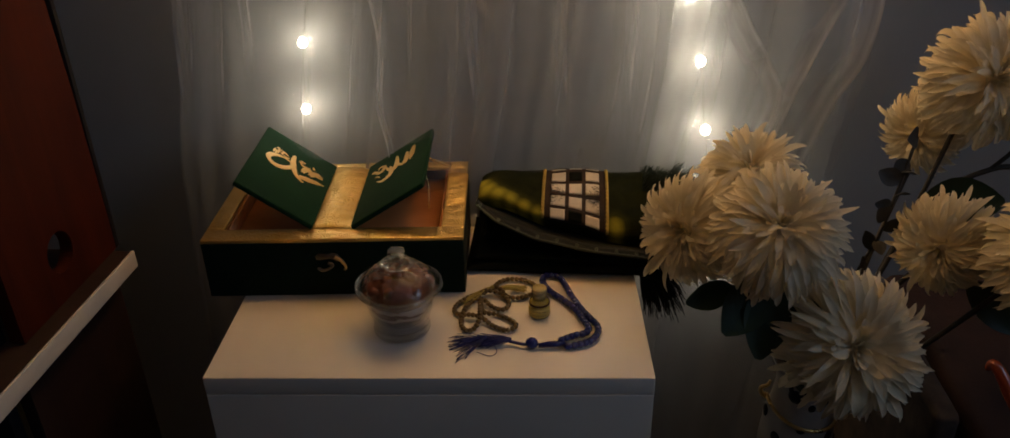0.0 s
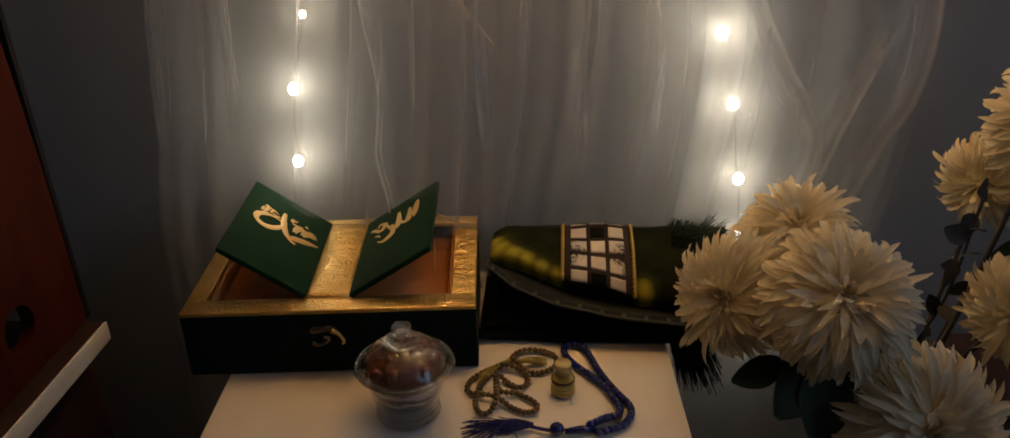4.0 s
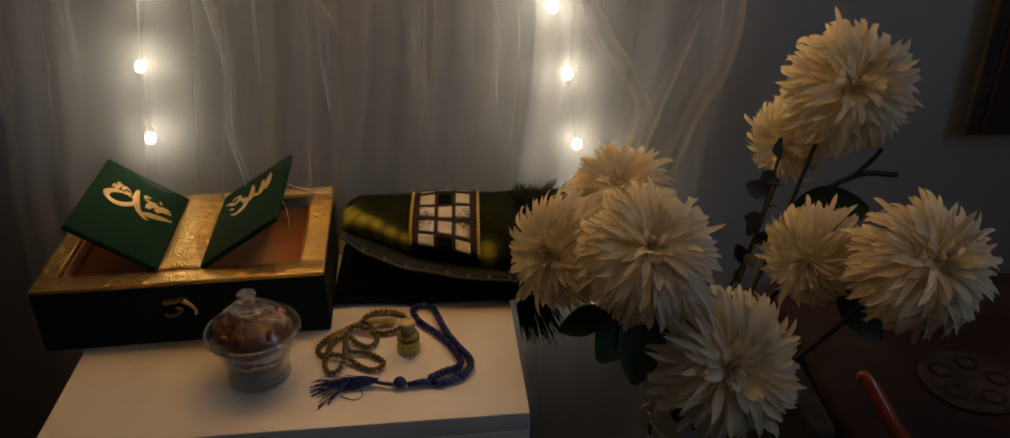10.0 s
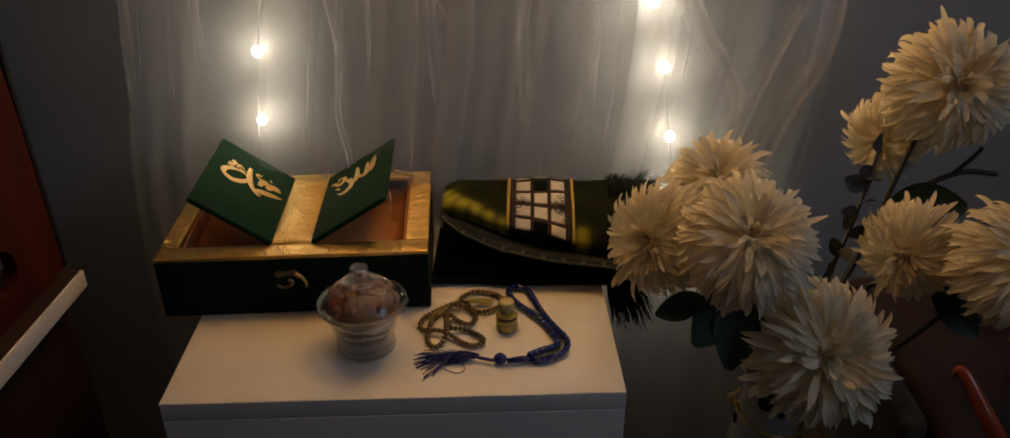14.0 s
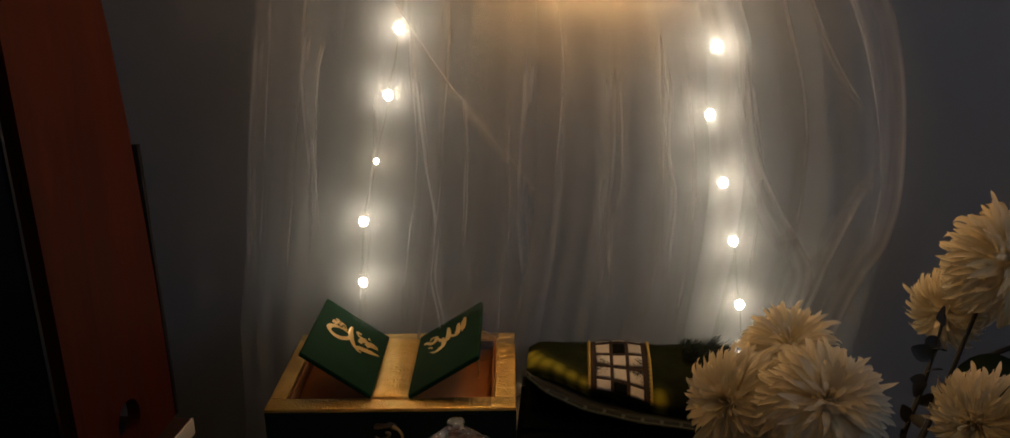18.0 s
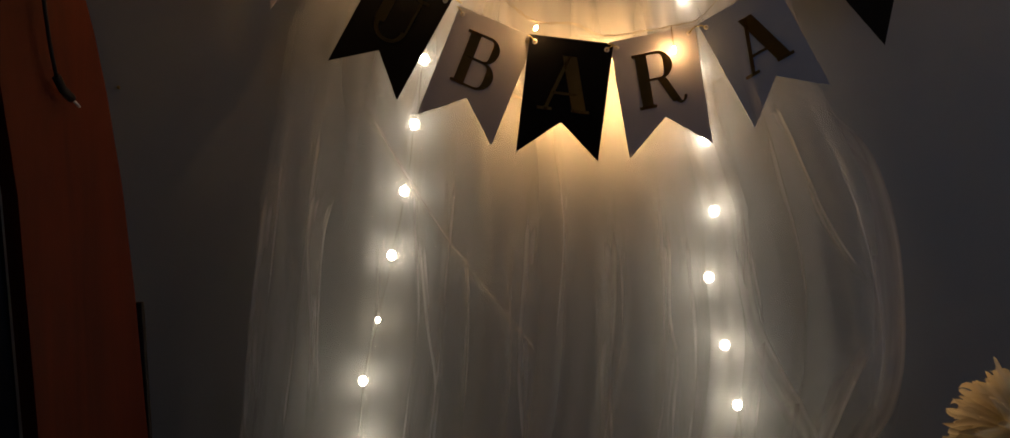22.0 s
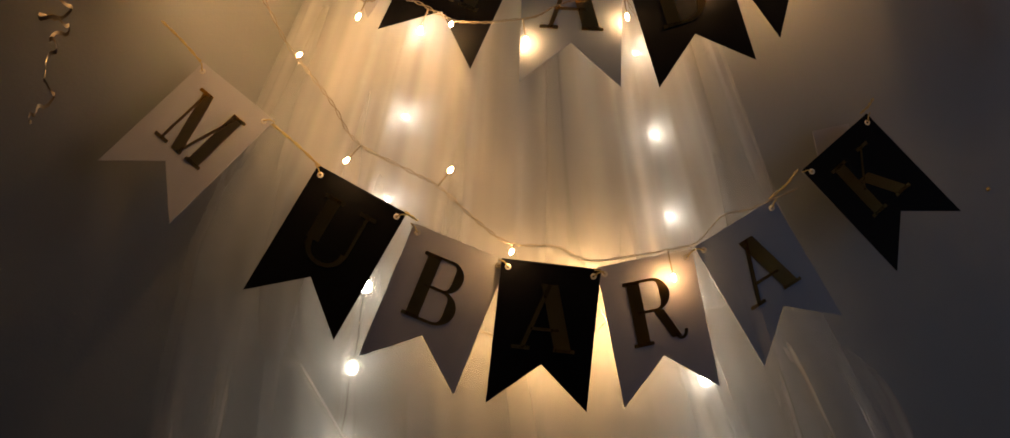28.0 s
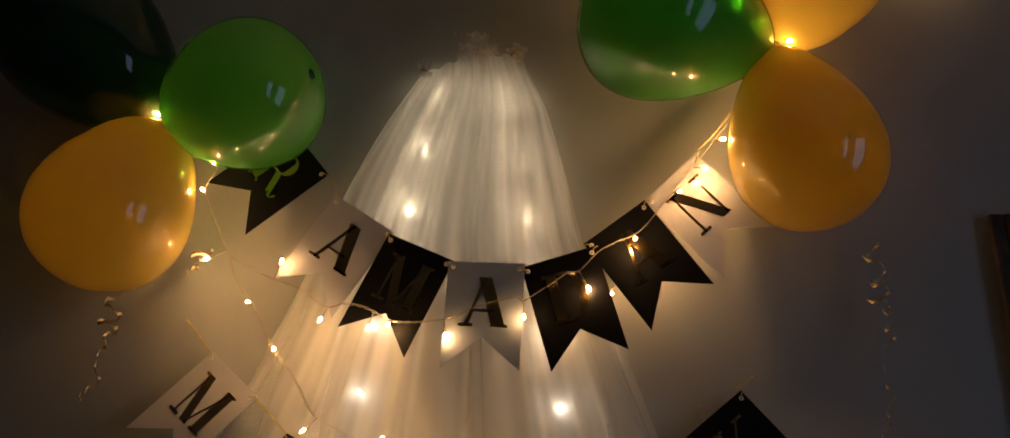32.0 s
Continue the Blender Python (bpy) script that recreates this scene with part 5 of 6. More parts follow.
def tassel(parent, start, end, m, n, spread, seed, r=0.0006):
    rnd = random.Random(seed)
    s, e = Vector(start), Vector(end)
    d = e - s
    side = Vector((-d.y, d.x, 0)).normalized()
    bm = bmesh.new()
    for k in range(n):
        w = rnd.uniform(-1, 1) * spread
        t = rnd.uniform(0.65, 1.1)
        h = rnd.uniform(0, 0.004)
        tube(spline([s + side * rnd.uniform(-0.002, 0.002) + Vector((0, 0, h)), s + d * 0.4 * t + side * w * rnd.uniform(0.2, 0.6) + Vector((0, 0, h)), s + d * t + side * (w + rnd.uniform(-0.004, 0.004)) + Vector((0, 0, -0.002 + 0.3 * h))], 5), r, 4, bm)
    return part("tassel", bm, m, parent, "spread thread tassel")


BLUE_PATH = [(0.153, 0.075), (0.168, 0.079), (0.186, 0.089), (0.195, 0.105), (0.194, 0.121), (0.185, 0.137), (0.176, 0.153), (0.163, 0.182), (0.155, 0.206), (0.146, 0.228), (0.134, 0.234), (0.1245, 0.229), (0.124, 0.214), (0.135, 0.193), (0.152, 0.174), (0.168, 0.153), (0.177, 0.133), (0.1835, 0.115), (0.180, 0.104), (0.166, 0.098), (0.151, 0.088)]
blue, p0 = bead_string("blue_prayer_beads", "cobalt blue prayer beads with a blue tassel on the cabinet", BLUE_PATH, 0.0068, 0.0047, (1.22, 1, 1), M_BLUE, M_BLUETHREAD, 0.5552, 24)
part("long_bead", tube([(0.003, 0.006, 0.0), (-0.012, 0.0035, 0.001), (-0.029, 0.001, 0)], lambda t: 0.0030 + 0.0012 * math.sin(math.pi * t), 12), M_BLUE, blue)
part("knot_bead", ico(0.0078, 2, (-0.037, 0.0025, 0.002), (1.05, 1, 0.95)), M_BLUE, blue, "large round blue bead")
part("cord", tube(spline([(-0.043, 0.001, 0.001), (-0.053, 0.003, 0.001), (-0.064, 0.0075, 0.0)], 6), 0.0020, 8), M_BLUETHREAD, blue)
tassel(blue, (-0.062, 0.007, 0.001), (-0.104, 0.011, -0.002), M_BLUETHREAD, 110, 0.013, 1, 0.00045)
tassel(blue, (-0.092, 0.010, 0.001), (-0.132, -0.006, -0.003), M_BLUETHREAD, 46, 0.026, 2, 0.00045)
part("loose_thread", tube(spline([(-0.084, 0.006, -0.002), (-0.078, -0.010, -0.003), (-0.086, -0.017, -0.004), (-0.102, -0.010, -0.004)], 8), 0.0005, 5), M_BLUETHREAD, blue)

BROWN_PATH = [(0.064, 0.193), (0.061, 0.202), (0.066, 0.214), (0.079, 0.222), (0.098, 0.220), (0.112, 0.210), (0.1125, 0.190), (0.095, 0.1775), (0.079, 0.180), (0.064, 0.193, 0.006), (0.047, 0.186), (0.031, 0.177), (0.018, 0.162), (0.014, 0.145), (0.021, 0.136), (0.035, 0.132, 0.003), (0.050, 0.126, 0.004), (0.065, 0.115), (0.080, 0.106), (0.091, 0.109), (0.094, 0.119), (0.084, 0.130), (0.068, 0.139), (0.054, 0.136, 0.004), (0.048, 0.148, 0.005), (0.048, 0.165, 0.005), (0.060, 0.157), (0.073, 0.149), (0.081, 0.156), (0.080, 0.1725), (0.066, 0.183, 0.004), (0.050, 0.1825, 0.006), (0.039, 0.174), (0.030, 0.159), (0.028, 0.142, 0.004), (0.0255, 0.127), (0.0285, 0.110), (0.036, 0.102), (0.044, 0.108), (0.049, 0.120, 0.006), (0.048, 0.137, 0.008), (0.046, 0.156, 0.009)]
brown, q0 = bead_string("brown_prayer_beads", "olive brown prayer beads coiled in loops with a gold tassel", BROWN_PATH, 0.0054, 0.0034, (0.95, 1.05, 1), M_BEAD, M_THREAD, 0.5548, 16)
tassel(brown, Vector((0.070, 0.193, 0.557)) - q0, Vector((0.101, 0.202, 0.555)) - q0, M_THREAD, 60, 0.006, 3)
tassel(brown, Vector((0.060, 0.191, 0.560)) - q0, Vector((0.024, 0.166, 0.556)) - q0, M_THREAD, 30, 0.005, 4)

# ---- folded prayer mat ----
prayer = thing("prayer_mat", pose(0.03, 0.24, 0.551), "folded dark green velvet prayer mat with an ivory squared panel", "prayer mat")
ML, MD = 0.30, 0.17


def between(table, x):
    """Values of a table of rows (x, ...) at x."""
    for p, q in zip(table, table[1:]):
        if x <= q[0] or q is table[-1]:
            t = (x - p[0]) / (q[0] - p[0])
            return [i + (j - i) * t for i, j in zip(p[1:], q[1:])]


# across the mat from its rounded end: depth and height of the border's edge, then of the body's overhanging roll
MAT_EDGE = ((0.0, 0.034, 0.089), (0.03, 0.015, 0.073), (0.057, 0.010, 0.063), (0.084, 0.005, 0.054), (0.138, -0.002, 0.045), (0.196, -0.005, 0.038), (0.238, -0.005, 0.032), (0.30, -0.003, 0.027))
MAT_ROLL = ((0.0, 0.060, 0.080), (0.02, 0.054, 0.086), (0.042, 0.045, 0.086), (0.09, 0.030, 0.073), (0.101, 0.026, 0.072), (0.175, 0.022, 0.054), (0.24, 0.020, 0.047), (0.30, 0.020, 0.044))


def on_mat(u, v, lift=0.0):
    """A point of the mat's upper face; u from its rounded end, v from the border's edge over the roll to the back."""
    x = ML * u
    ey, ez = between(MAT_EDGE, x)
    ry, rz = between(MAT_ROLL, x)
    top = 0.093 - 0.010 * max(0, 1 - u / 0.08) ** 2
    line = ((0.0, ey, ez), (0.06, ey + 0.006, ez + 0.003), (0.17, ey + 0.020, ez - 0.001), (0.25, ry + 0.012, rz - 0.014), (0.33, ry + 0.001, rz - 0.006), (0.40, ry + 0.002, rz + 0.005), (0.47, ry + 0.012, rz * 0.75 + top * 0.25 + 0.008), (0.65, 0.45 * ry + 0.072, rz * 0.35 + top * 0.65 + 0.010), (0.84, 0.130, top + 0.003), (1.0, 0.160, top - 0.012))
    y, z = between(line, v)
    wave = 0.0022 * math.sin(19 * u + 6 * v) * math.sin(9 * v + 1) + 0.0035 * noise.noise(Vector((5 * u, 4 * v, 1.9)))
    return Vector((x, y - 0.3 * lift, z + lift + wave * (0.3 + 0.7 * min(1, v * 2))))


def sheet(v0, v1, thick, n=60, m=26):
    """A thick piece of the mat between two lines along it."""
    bm = bmesh.new()
    g = [[on_mat(i / n, v0 + (v1 - v0) * j / m) for i in range(n + 1)] for j in range(m + 1)]
    top = [[bm.verts.new(p) for p in row] for row in g]
    low = [[bm.verts.new(p + Vector((0, 0.4 * thick, -thick))) for p in row] for row in g]
    for rows, flip in ((top, False), (low, True)):
        for a, b in zip(rows, rows[1:]):
            for i in range(n):
                q = (a[i], a[i + 1], b[i + 1], b[i])
                bm.faces.new(q[::-1] if flip else q)
    rim = lambda r: r[0] + [k[-1] for k in r[1:]] + r[-1][-2::-1] + [k[0] for k in r[-2:0:-1]]
    a, b = rim(top), rim(low)
    for i in range(len(a)):
        j = (i + 1) % len(a)
        bm.faces.new((a[i], b[i], b[j], a[j]))
    return bm


def lower_fold(y0, z0, z1, thick, x0, x1, seed):
    """A folded layer under the upper face with a rounded, wavering front."""
    bm = bmesh.new()
    n, m = 36, 10
    rings = []
    for i in range(n + 1):
        x = x0 + (x1 - x0) * i / n
        dy = 0.004 * noise.noise(Vector((x * 14, seed, 0)))
        dz = 0.003 * noise.noise(Vector((x * 11, seed, 3)))
        end = math.sqrt(max(0.05, min(1, 8 * min(i, n - i) / n)))
        ring = [(y0 + dy + thick / 2 * (1 - math.sin(math.pi * k / m)), z0 + thick / 2 - thick / 2 * end * math.cos(math.pi * k / m) + dz) for k in range(m + 1)]
        ring += [(MD - 0.01, z1 + thick), (MD - 0.01, z1)]
        rings.append([bm.verts.new((x, y, z)) for y, z in ring])
    for a, b in zip(rings, rings[1:]):
        for k in range(len(a)):
            j = (k + 1) % len(a)
            bm.faces.new((a[k], b[k], b[j], a[j]))
    bm.faces.new(rings[0])
    bm.faces.new(rings[-1][::-1])
    bmesh.ops.recalc_face_normals(bm, faces=bm.faces[:])
    return bm


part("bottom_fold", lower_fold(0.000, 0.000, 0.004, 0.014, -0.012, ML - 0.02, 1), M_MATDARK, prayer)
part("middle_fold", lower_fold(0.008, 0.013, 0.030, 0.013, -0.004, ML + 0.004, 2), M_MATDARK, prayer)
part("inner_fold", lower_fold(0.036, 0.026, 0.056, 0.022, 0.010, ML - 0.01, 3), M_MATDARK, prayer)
part("border", sheet(0.0, 0.25, 0.004), M_MATBORDER, prayer, "dark green border strip with pale rings")
part("top_fold", sheet(0.25, 1.0, 0.007), M_MAT, prayer, "green pile with yellow-green pattern and sheen painted in")
part("edge_piping", tube([on_mat(k / 70, 0.0) + Vector((0, -0.0006, 0.0)) for k in range(71)], 0.0019, 7), M_MATEDGE, prayer, "thin green edge cord with its highlight painted in")


def patch(u0, u1, v0, v1, lift, n=4):
    bm = bmesh.new()
    g = [[bm.verts.new(on_mat(u0 + (u1 - u0) * i / n, v0 + (v1 - v0) * j / n, lift)) for i in range(n + 1)] for j in range(n + 1)]
    for a, b in zip(g, g[1:]):
        for i in range(n):
            bm.faces.new((a[i], a[i + 1], b[i + 1], b[i]))
    ret = bmesh.ops.extrude_face_region(bm, geom=bm.faces[:])
    bmesh.ops.translate(bm, vec=(0, 0.0004, -0.0012), verts=[v for v in ret["geom"] if isinstance(v, bmesh.types.BMVert)])
    return bm


PU0, PU1, PV0, PV1 = 0.306, 0.590, 0.375, 0.93
part("panel_ground", patch(PU0, PU1, PV0, PV1, 0.0010, 22), M_MATBROWN, prayer, "dark brown woven ground of the panel")
BLACK_CELLS = {(1, 0), (1, 3)}
PCOLS, PROWS = ((0.11, 0.34), (0.40, 0.61), (0.67, 0.89)), ((0.02, 0.155), (0.20, 0.355), (0.41, 0.565), (0.62, 0.775), (0.83, 0.96))


def panel_cell(i, j):
    (a, b), (c, d) = PCOLS[i], PROWS[j]
    return PU0 + (PU1 - PU0) * a, PU0 + (PU1 - PU0) * b, PV0 + (PV1 - PV0) * c, PV0 + (PV1 - PV0) * d


for i in range(3):
    for j in range(5):
        part("panel_square", patch(*panel_cell(i, j), 0.0018, 6), M_MATDARK if (i, j) in BLACK_CELLS else M_MATWHITE, prayer)
for u in (PU0 - 0.004, PU1 + 0.004):
    pts = [on_mat(u, PV0 - 0.01 + (PV1 - PV0) * k / 46, 0.0022) for k in range(47)]
    for ph in (0, math.pi):
        part("gold_cord", tube([p + 0.0014 * Vector((math.cos(k * 1.5 + ph), 0, math.sin(k * 1.5 + ph))) for k, p in enumerate(pts)], 0.0013, 6), M_CORD, prayer)
# woven sprays: a corner of each of some squares is speckled dark
for i, j, right, up in ((0, 2, 0, 0), (0, 1, 0, 1), (2, 2, 1, 0), (2, 1, 1, 1), (0, 4, 1, 1), (2, 4, 0, 1)):
    motif = bmesh.new()
    mrnd = random.Random(i * 7 + j)
    a, b, c, d = panel_cell(i, j)
    for k in range(70):
        p, q = mrnd.random() ** 1.5, mrnd.random() ** 1.7
        if p + q > 1.15:
            continue
        p, q = (1 - p if right else p), (1 - q if up else q)
        o = on_mat(a + (b - a) * p, c + (d - c) * q, 0.0021)
        r = mrnd.uniform(0.0006, 0.0015)
        motif.faces.new([motif.verts.new(o + Vector((r * math.cos(w * 1.2566 + k), r * math.sin(w * 1.2566 + k), 0.0002))) for w in range(5)])
    part("woven_motif", motif, M_MATDARK, prayer)
stud = None
for k in range(11):
    m = Matrix.Translation(on_mat(0.02 + 0.088 * k, 0.035, 0.0006)) @ pose(0, 0, 0, 40, 0, 0)
    if stud is None:
        stud = part("border_ring", lathe([(0.0010, 0), (0.0014, 0.0008), (0.0021, 0.0010), (0.0024, 0.0)], 12), M_MATRING, prayer, at=m)
    else:
        share("border_ring", stud, prayer, m)


def fringe(n, seed, x, y0, y1, z, length, droop):
    rnd = random.Random(seed)
    bm = bmesh.new()
    for k in range(n):
        y = y0 + (y1 - y0) * rnd.random()
        l = length * rnd.uniform(0.6, 1.15)
        dy = rnd.uniform(-0.035, 0.022)
        lx = l * rnd.uniform(0.1, 0.9)
        tube(spline([(x, y, z), (x + lx * 0.6, y + dy * 0.4, z - droop * l * 0.2), (x + lx, y + dy, z - droop * l)], 4), 0.00055, 4, bm)
    return bm


part("end_fringe", fringe(420, 1, 0.222, 0.10, 0.14, 0.084, 0.085, -0.22), M_MATFRINGE, prayer, "dark green thread fringe sticking up")
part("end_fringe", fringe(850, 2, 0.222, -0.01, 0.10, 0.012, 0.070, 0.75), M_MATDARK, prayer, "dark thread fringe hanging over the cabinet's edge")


# ---- flowers ----
def bloom_mesh(r, seed, dense=1.0):
    """Shaggy head of narrow pointed petals in rings, each reaching out from the crown over the next; faces +z."""
    rnd = random.Random(seed)
    bm = bmesh.new()
    bmesh.ops.create_icosphere(bm, subdivisions=2, radius=r * 0.42)
    rings = ((6, 7, 3), (18, 12, 7), (31, 18, 16), (45, 24, 24), (60, 34, 30), (75, 42, 32), (89, 46, 34), (103, 44, 32), (116, 38, 30), (128, 28, 28))
    for tip, count, reach in rings:
        count = round(count * dense)
        for k in range(count):
            ph = 2 * math.pi * (k + rnd.uniform(-0.4, 0.4)) / count + tip
            th1 = tip + rnd.uniform(-11, 11)
            th0 = max(2, th1 - reach * rnd.uniform(0.8, 1.15))
            far = rnd.uniform(0.80, 1.0) + (rnd.uniform(0.04, 0.20) if rnd.random() < 0.12 else 0)
            wd = r * rnd.uniform(0.044, 0.068)
            swing, tw = rnd.uniform(-0.14, 0.14), rnd.uniform(-0.7, 0.7)
            curl = rnd.uniform(-0.05, 0.10)
            rows = []
            for i in range(7):
                s = i / 6
                th = radians(th0 + (th1 - th0) * s)
                p = ph + swing * s * s
                rad = r * (0.46 + (far - 0.46) * s ** 0.8 + curl * math.sin(math.pi * s))
                out = Vector((math.sin(th) * math.cos(p), math.sin(th) * math.sin(p), math.cos(th)))
                side = Vector((-math.sin(p), math.cos(p), 0))
                sd = (side * math.cos(tw * s) + out * math.sin(tw * s)).normalized()
                w = wd * (0.35 + 0.95 * s ** 0.7) * (1 - s ** 3.0) + 0.0003
                groove = out * (w * 0.55)
                c = out * rad
                rows.append([bm.verts.new(c - sd * w + groove), bm.verts.new(c), bm.verts.new(c + sd * w + groove)])
            for a, b in zip(rows, rows[1:]):
                for q in range(2):
                    bm.faces.new((a[q], a[q + 1], b[q + 1], b[q]))
    return bm


VASE = ((0.050, 0.0), (0.056, 0.01), (0.045, 0.03), (0.036, 0.08), (0.040, 0.18), (0.047, 0.28), (0.049, 0.34), (0.046, 0.385), (0.040, 0.41), (0.036, 0.44), (0.040, 0.465), (0.046, 0.475))
vase = thing("floor_vase", pose(0.472, 0.17, 0), "pale ornate floor vase with dark ovals and gold handles", "vase")
part("vase_body", lathe([(0, 0), *VASE, (0.043, 0.475), (0.034, 0.44), (0.036, 0.40), (0.040, 0.30), (0.030, 0.06), (0, 0.05)], 44), M_VASE, vase)
part("gold_rail", tube([(0.047 * math.cos(radians(180 + 7.5 * k)), 0.047 * math.sin(radians(180 + 7.5 * k)), 0.420 - 0.0009 * k - 0.012 * math.sin(math.pi * k / 24)) for k in range(25)], 0.0026, 8), M_BRASS, vase, "thin sagging gold rail")
for sx, z in ((-1, 0.424), (1, 0.402)):
    part("gold_handle", tube(spline([(0.044 * sx, 0, z - 0.012), (0.053 * sx, 0.001, z - 0.006), (0.055 * sx, 0, z + 0.004), (0.048 * sx, -0.002, z + 0.010), (0.045 * sx, -0.002, z + 0.018)], 6), lambda t: 0.0042 - 0.0024 * t, 8), M_BRASS, vase, "curled gold handle")
oval = None
for deg, z, k in ((-120, 0.440, 1.0), (-86, 0.426, 0.5), (-101, 0.393, 0.55), (-88, 0.360, 0.75), (-140, 0.37, 0.7), (-50, 0.38, 0.7), (-58, 0.435, 0.8), (0, 0.43, 1.0), (60, 0.40, 0.8), (120, 0.43, 1.0), (180, 0.39, 0.8), (-20, 0.36, 0.6), (-115, 0.32, 0.7), (-70, 0.31, 0.7)):
    r = next(p + (q - p) * (z - c) / (d - c) for (p, c), (q, d) in zip(VASE, VASE[1:]) if c <= z <= d)
    m = Matrix.Rotation(radians(deg), 4, "Z") @ Matrix.Translation((r, 0, z)) @ Matrix.Diagonal((k, k, k, 1))
    if oval is None:
        oval = part("dark_oval", ico(0.011, 2, scale=(0.28, 0.95, 1.1)), M_BLACK, vase, at=m)
    else:
        share("dark_oval", oval, vase, m)

# centre, facing, radius, way point of the stem from the vase's mouth
BLOOMS = [((0.390, 0.105, 0.699), (-0.12, -0.85, 0.85), 0.082, (-0.05, -0.01, 0.18)), ((0.316, 0.185, 0.660), (-0.75, -0.8, 0.30), 0.077, (-0.07, 0.03, 0.15)), ((0.382, 0.235, 0.702), (-0.2, -0.6, 0.9), 0.070, (-0.04, 0.05, 0.16)), ((0.480, 0.075, 0.574), (-0.05, -1, 0.55), 0.091, (0.01, -0.02, 0.09)), ((0.641, 0.250, 0.829), (-0.1, -1, 0.45), 0.081, (0.085, 0.045, 0.20)), ((0.610, 0.310, 0.741), (-0.6, -0.8, -0.1), 0.058, (0.07, 0.07, 0.18)), ((0.672, 0.070, 0.695), (0.05, -0.8, 0.75), 0.079, (0.10, -0.05, 0.13)), ((0.594, 0.150, 0.667), (-0.6, -0.8, 0.1), 0.064, (0.06, 0.0, 0.15))]
mouth = Vector((0.475, 0.17, 0.40))
for i, (c, face, r, way) in enumerate(BLOOMS):
    c, kind = Vector(c), "F" if r > 0.072 else "S"
    f = Vector(face).normalized()
    ob = thing("artificial_flower", Matrix.Translation(mouth), "cream cloth chrysanthemum on a dark stem in the vase", "flower", "flowers in the vase")
    part("bloom", bloom_mesh(r, 20 + i, 1.2 if kind == "F" else 1.0), M_PETAL, ob, "dense head of pointed cream petals", at=Matrix.Translation(c - mouth) @ f.to_track_quat("Z", "Y").to_matrix().to_4x4())
    back = c - mouth - f * r * 0.35
    mid = Vector(way)
    part("stem", tube(spline([(0.012 * math.cos(i), 0.012 * math.sin(i), -0.25), (0.018 * math.cos(i), 0.018 * math.sin(i), 0.0), mid, back], 8), 0.0032, 8), M_STEM, ob)
    part("calyx", ico(r * 0.22, 2, back), M_LEAF, ob)


def leaf(parent, at, direction, length, width, m, seed=0):
    rnd = random.Random(seed)
    d = Vector(direction).normalized()
    side = d.cross(Vector((0, -1, 0.4))).normalized()
    nor = side.cross(d)
    bm = bmesh.new()
    rows = []
    for i in range(9):
        s = i / 8
        w = width * math.sin(math.pi * min(1, s * 0.94 + 0.03)) ** 0.8 * 0.5
        c = Vector(at) + d * length * s - Vector((0, 0, 1)) * 0.12 * length * s * s
        rows.append([bm.verts.new(c - side * w + nor * w * 0.35), bm.verts.new(c), bm.verts.new(c + side * w + nor * w * 0.35)])
    for a, b in zip(rows, rows[1:]):
        for q in range(2):
            bm.faces.new((a[q], a[q + 1], b[q + 1], b[q]))
    return part("leaf", bm, m, parent)


sprig = thing("leaf_sprig", Matrix.Translation(mouth), "dark green cloth leaves below the blooms", "foliage", "foliage in the vase")
part("stem", tube(spline([(0, 0, -0.2), (-0.03, -0.03, 0.06), (-0.09, -0.05, 0.20)], 8), 0.003, 7), M_STEM, sprig)
for at, d, l, w in (((-0.09, -0.06, 0.235), (-0.5, -0.4, -0.45), 0.075, 0.055), ((-0.08, -0.055, 0.23), (-0.2, -0.6, -0.7), 0.085, 0.055), ((-0.06, -0.045, 0.205), (0.3, -0.6, -0.35), 0.08, 0.05), ((-0.12, -0.05, 0.215), (-0.9, -0.2, -0.1), 0.06, 0.035), ((-0.05, -0.06, 0.21), (0.5, -0.5, -0.5), 0.07, 0.045), ((-0.03, -0.03, 0.10), (0.1, -0.7, -0.2), 0.05, 0.035)):
    leaf(sprig, at, d, l, w, M_LEAF)
sprig = thing("leaf_sprig", Matrix.Translation(mouth), "sprig of grey-brown rounded leaves among the stems", "foliage", "foliage in the vase")
axis = spline([(0, 0.01, -0.2), (0.03, 0.03, 0.12), (0.06, 0.02, 0.26), (0.09, 0.05, 0.37)], 8)
part("stem", tube(axis, 0.002, 6), M_STEM, sprig)
rnd = random.Random(4)
for k in range(11):
    p = axis[min(len(axis) - 1, 13 + int(k * 1.1))]
    leaf(sprig, p, (rnd.uniform(-1, 1), rnd.uniform(-1, 0.1), rnd.uniform(-0.4, 0.8)), rnd.uniform(0.020, 0.036), rnd.uniform(0.014, 0.026), M_LEAF2, k)
sprig = thing("leaf_sprig", Matrix.Translation(mouth), "branching stem with a green leaf beside the upper bloom", "foliage", "foliage in the vase")
part("stem", tube(spline([(0.02, 0.02, -0.2), (0.08, 0.06, 0.15), (0.13, 0.06, 0.28), (0.19, 0.06, 0.325), (0.24, 0.06, 0.325)], 8), 0.0035, 7), M_STEM, sprig)
part("twig", tube(spline([(0.185, 0.06, 0.322), (0.205, 0.06, 0.345), (0.215, 0.06, 0.36)], 6), 0.0028, 7), M_STEM, sprig)
leaf(sprig, (0.115, 0.055, 0.285), (0.9, -0.3, 0.25), 0.09, 0.055, M_LEAF)
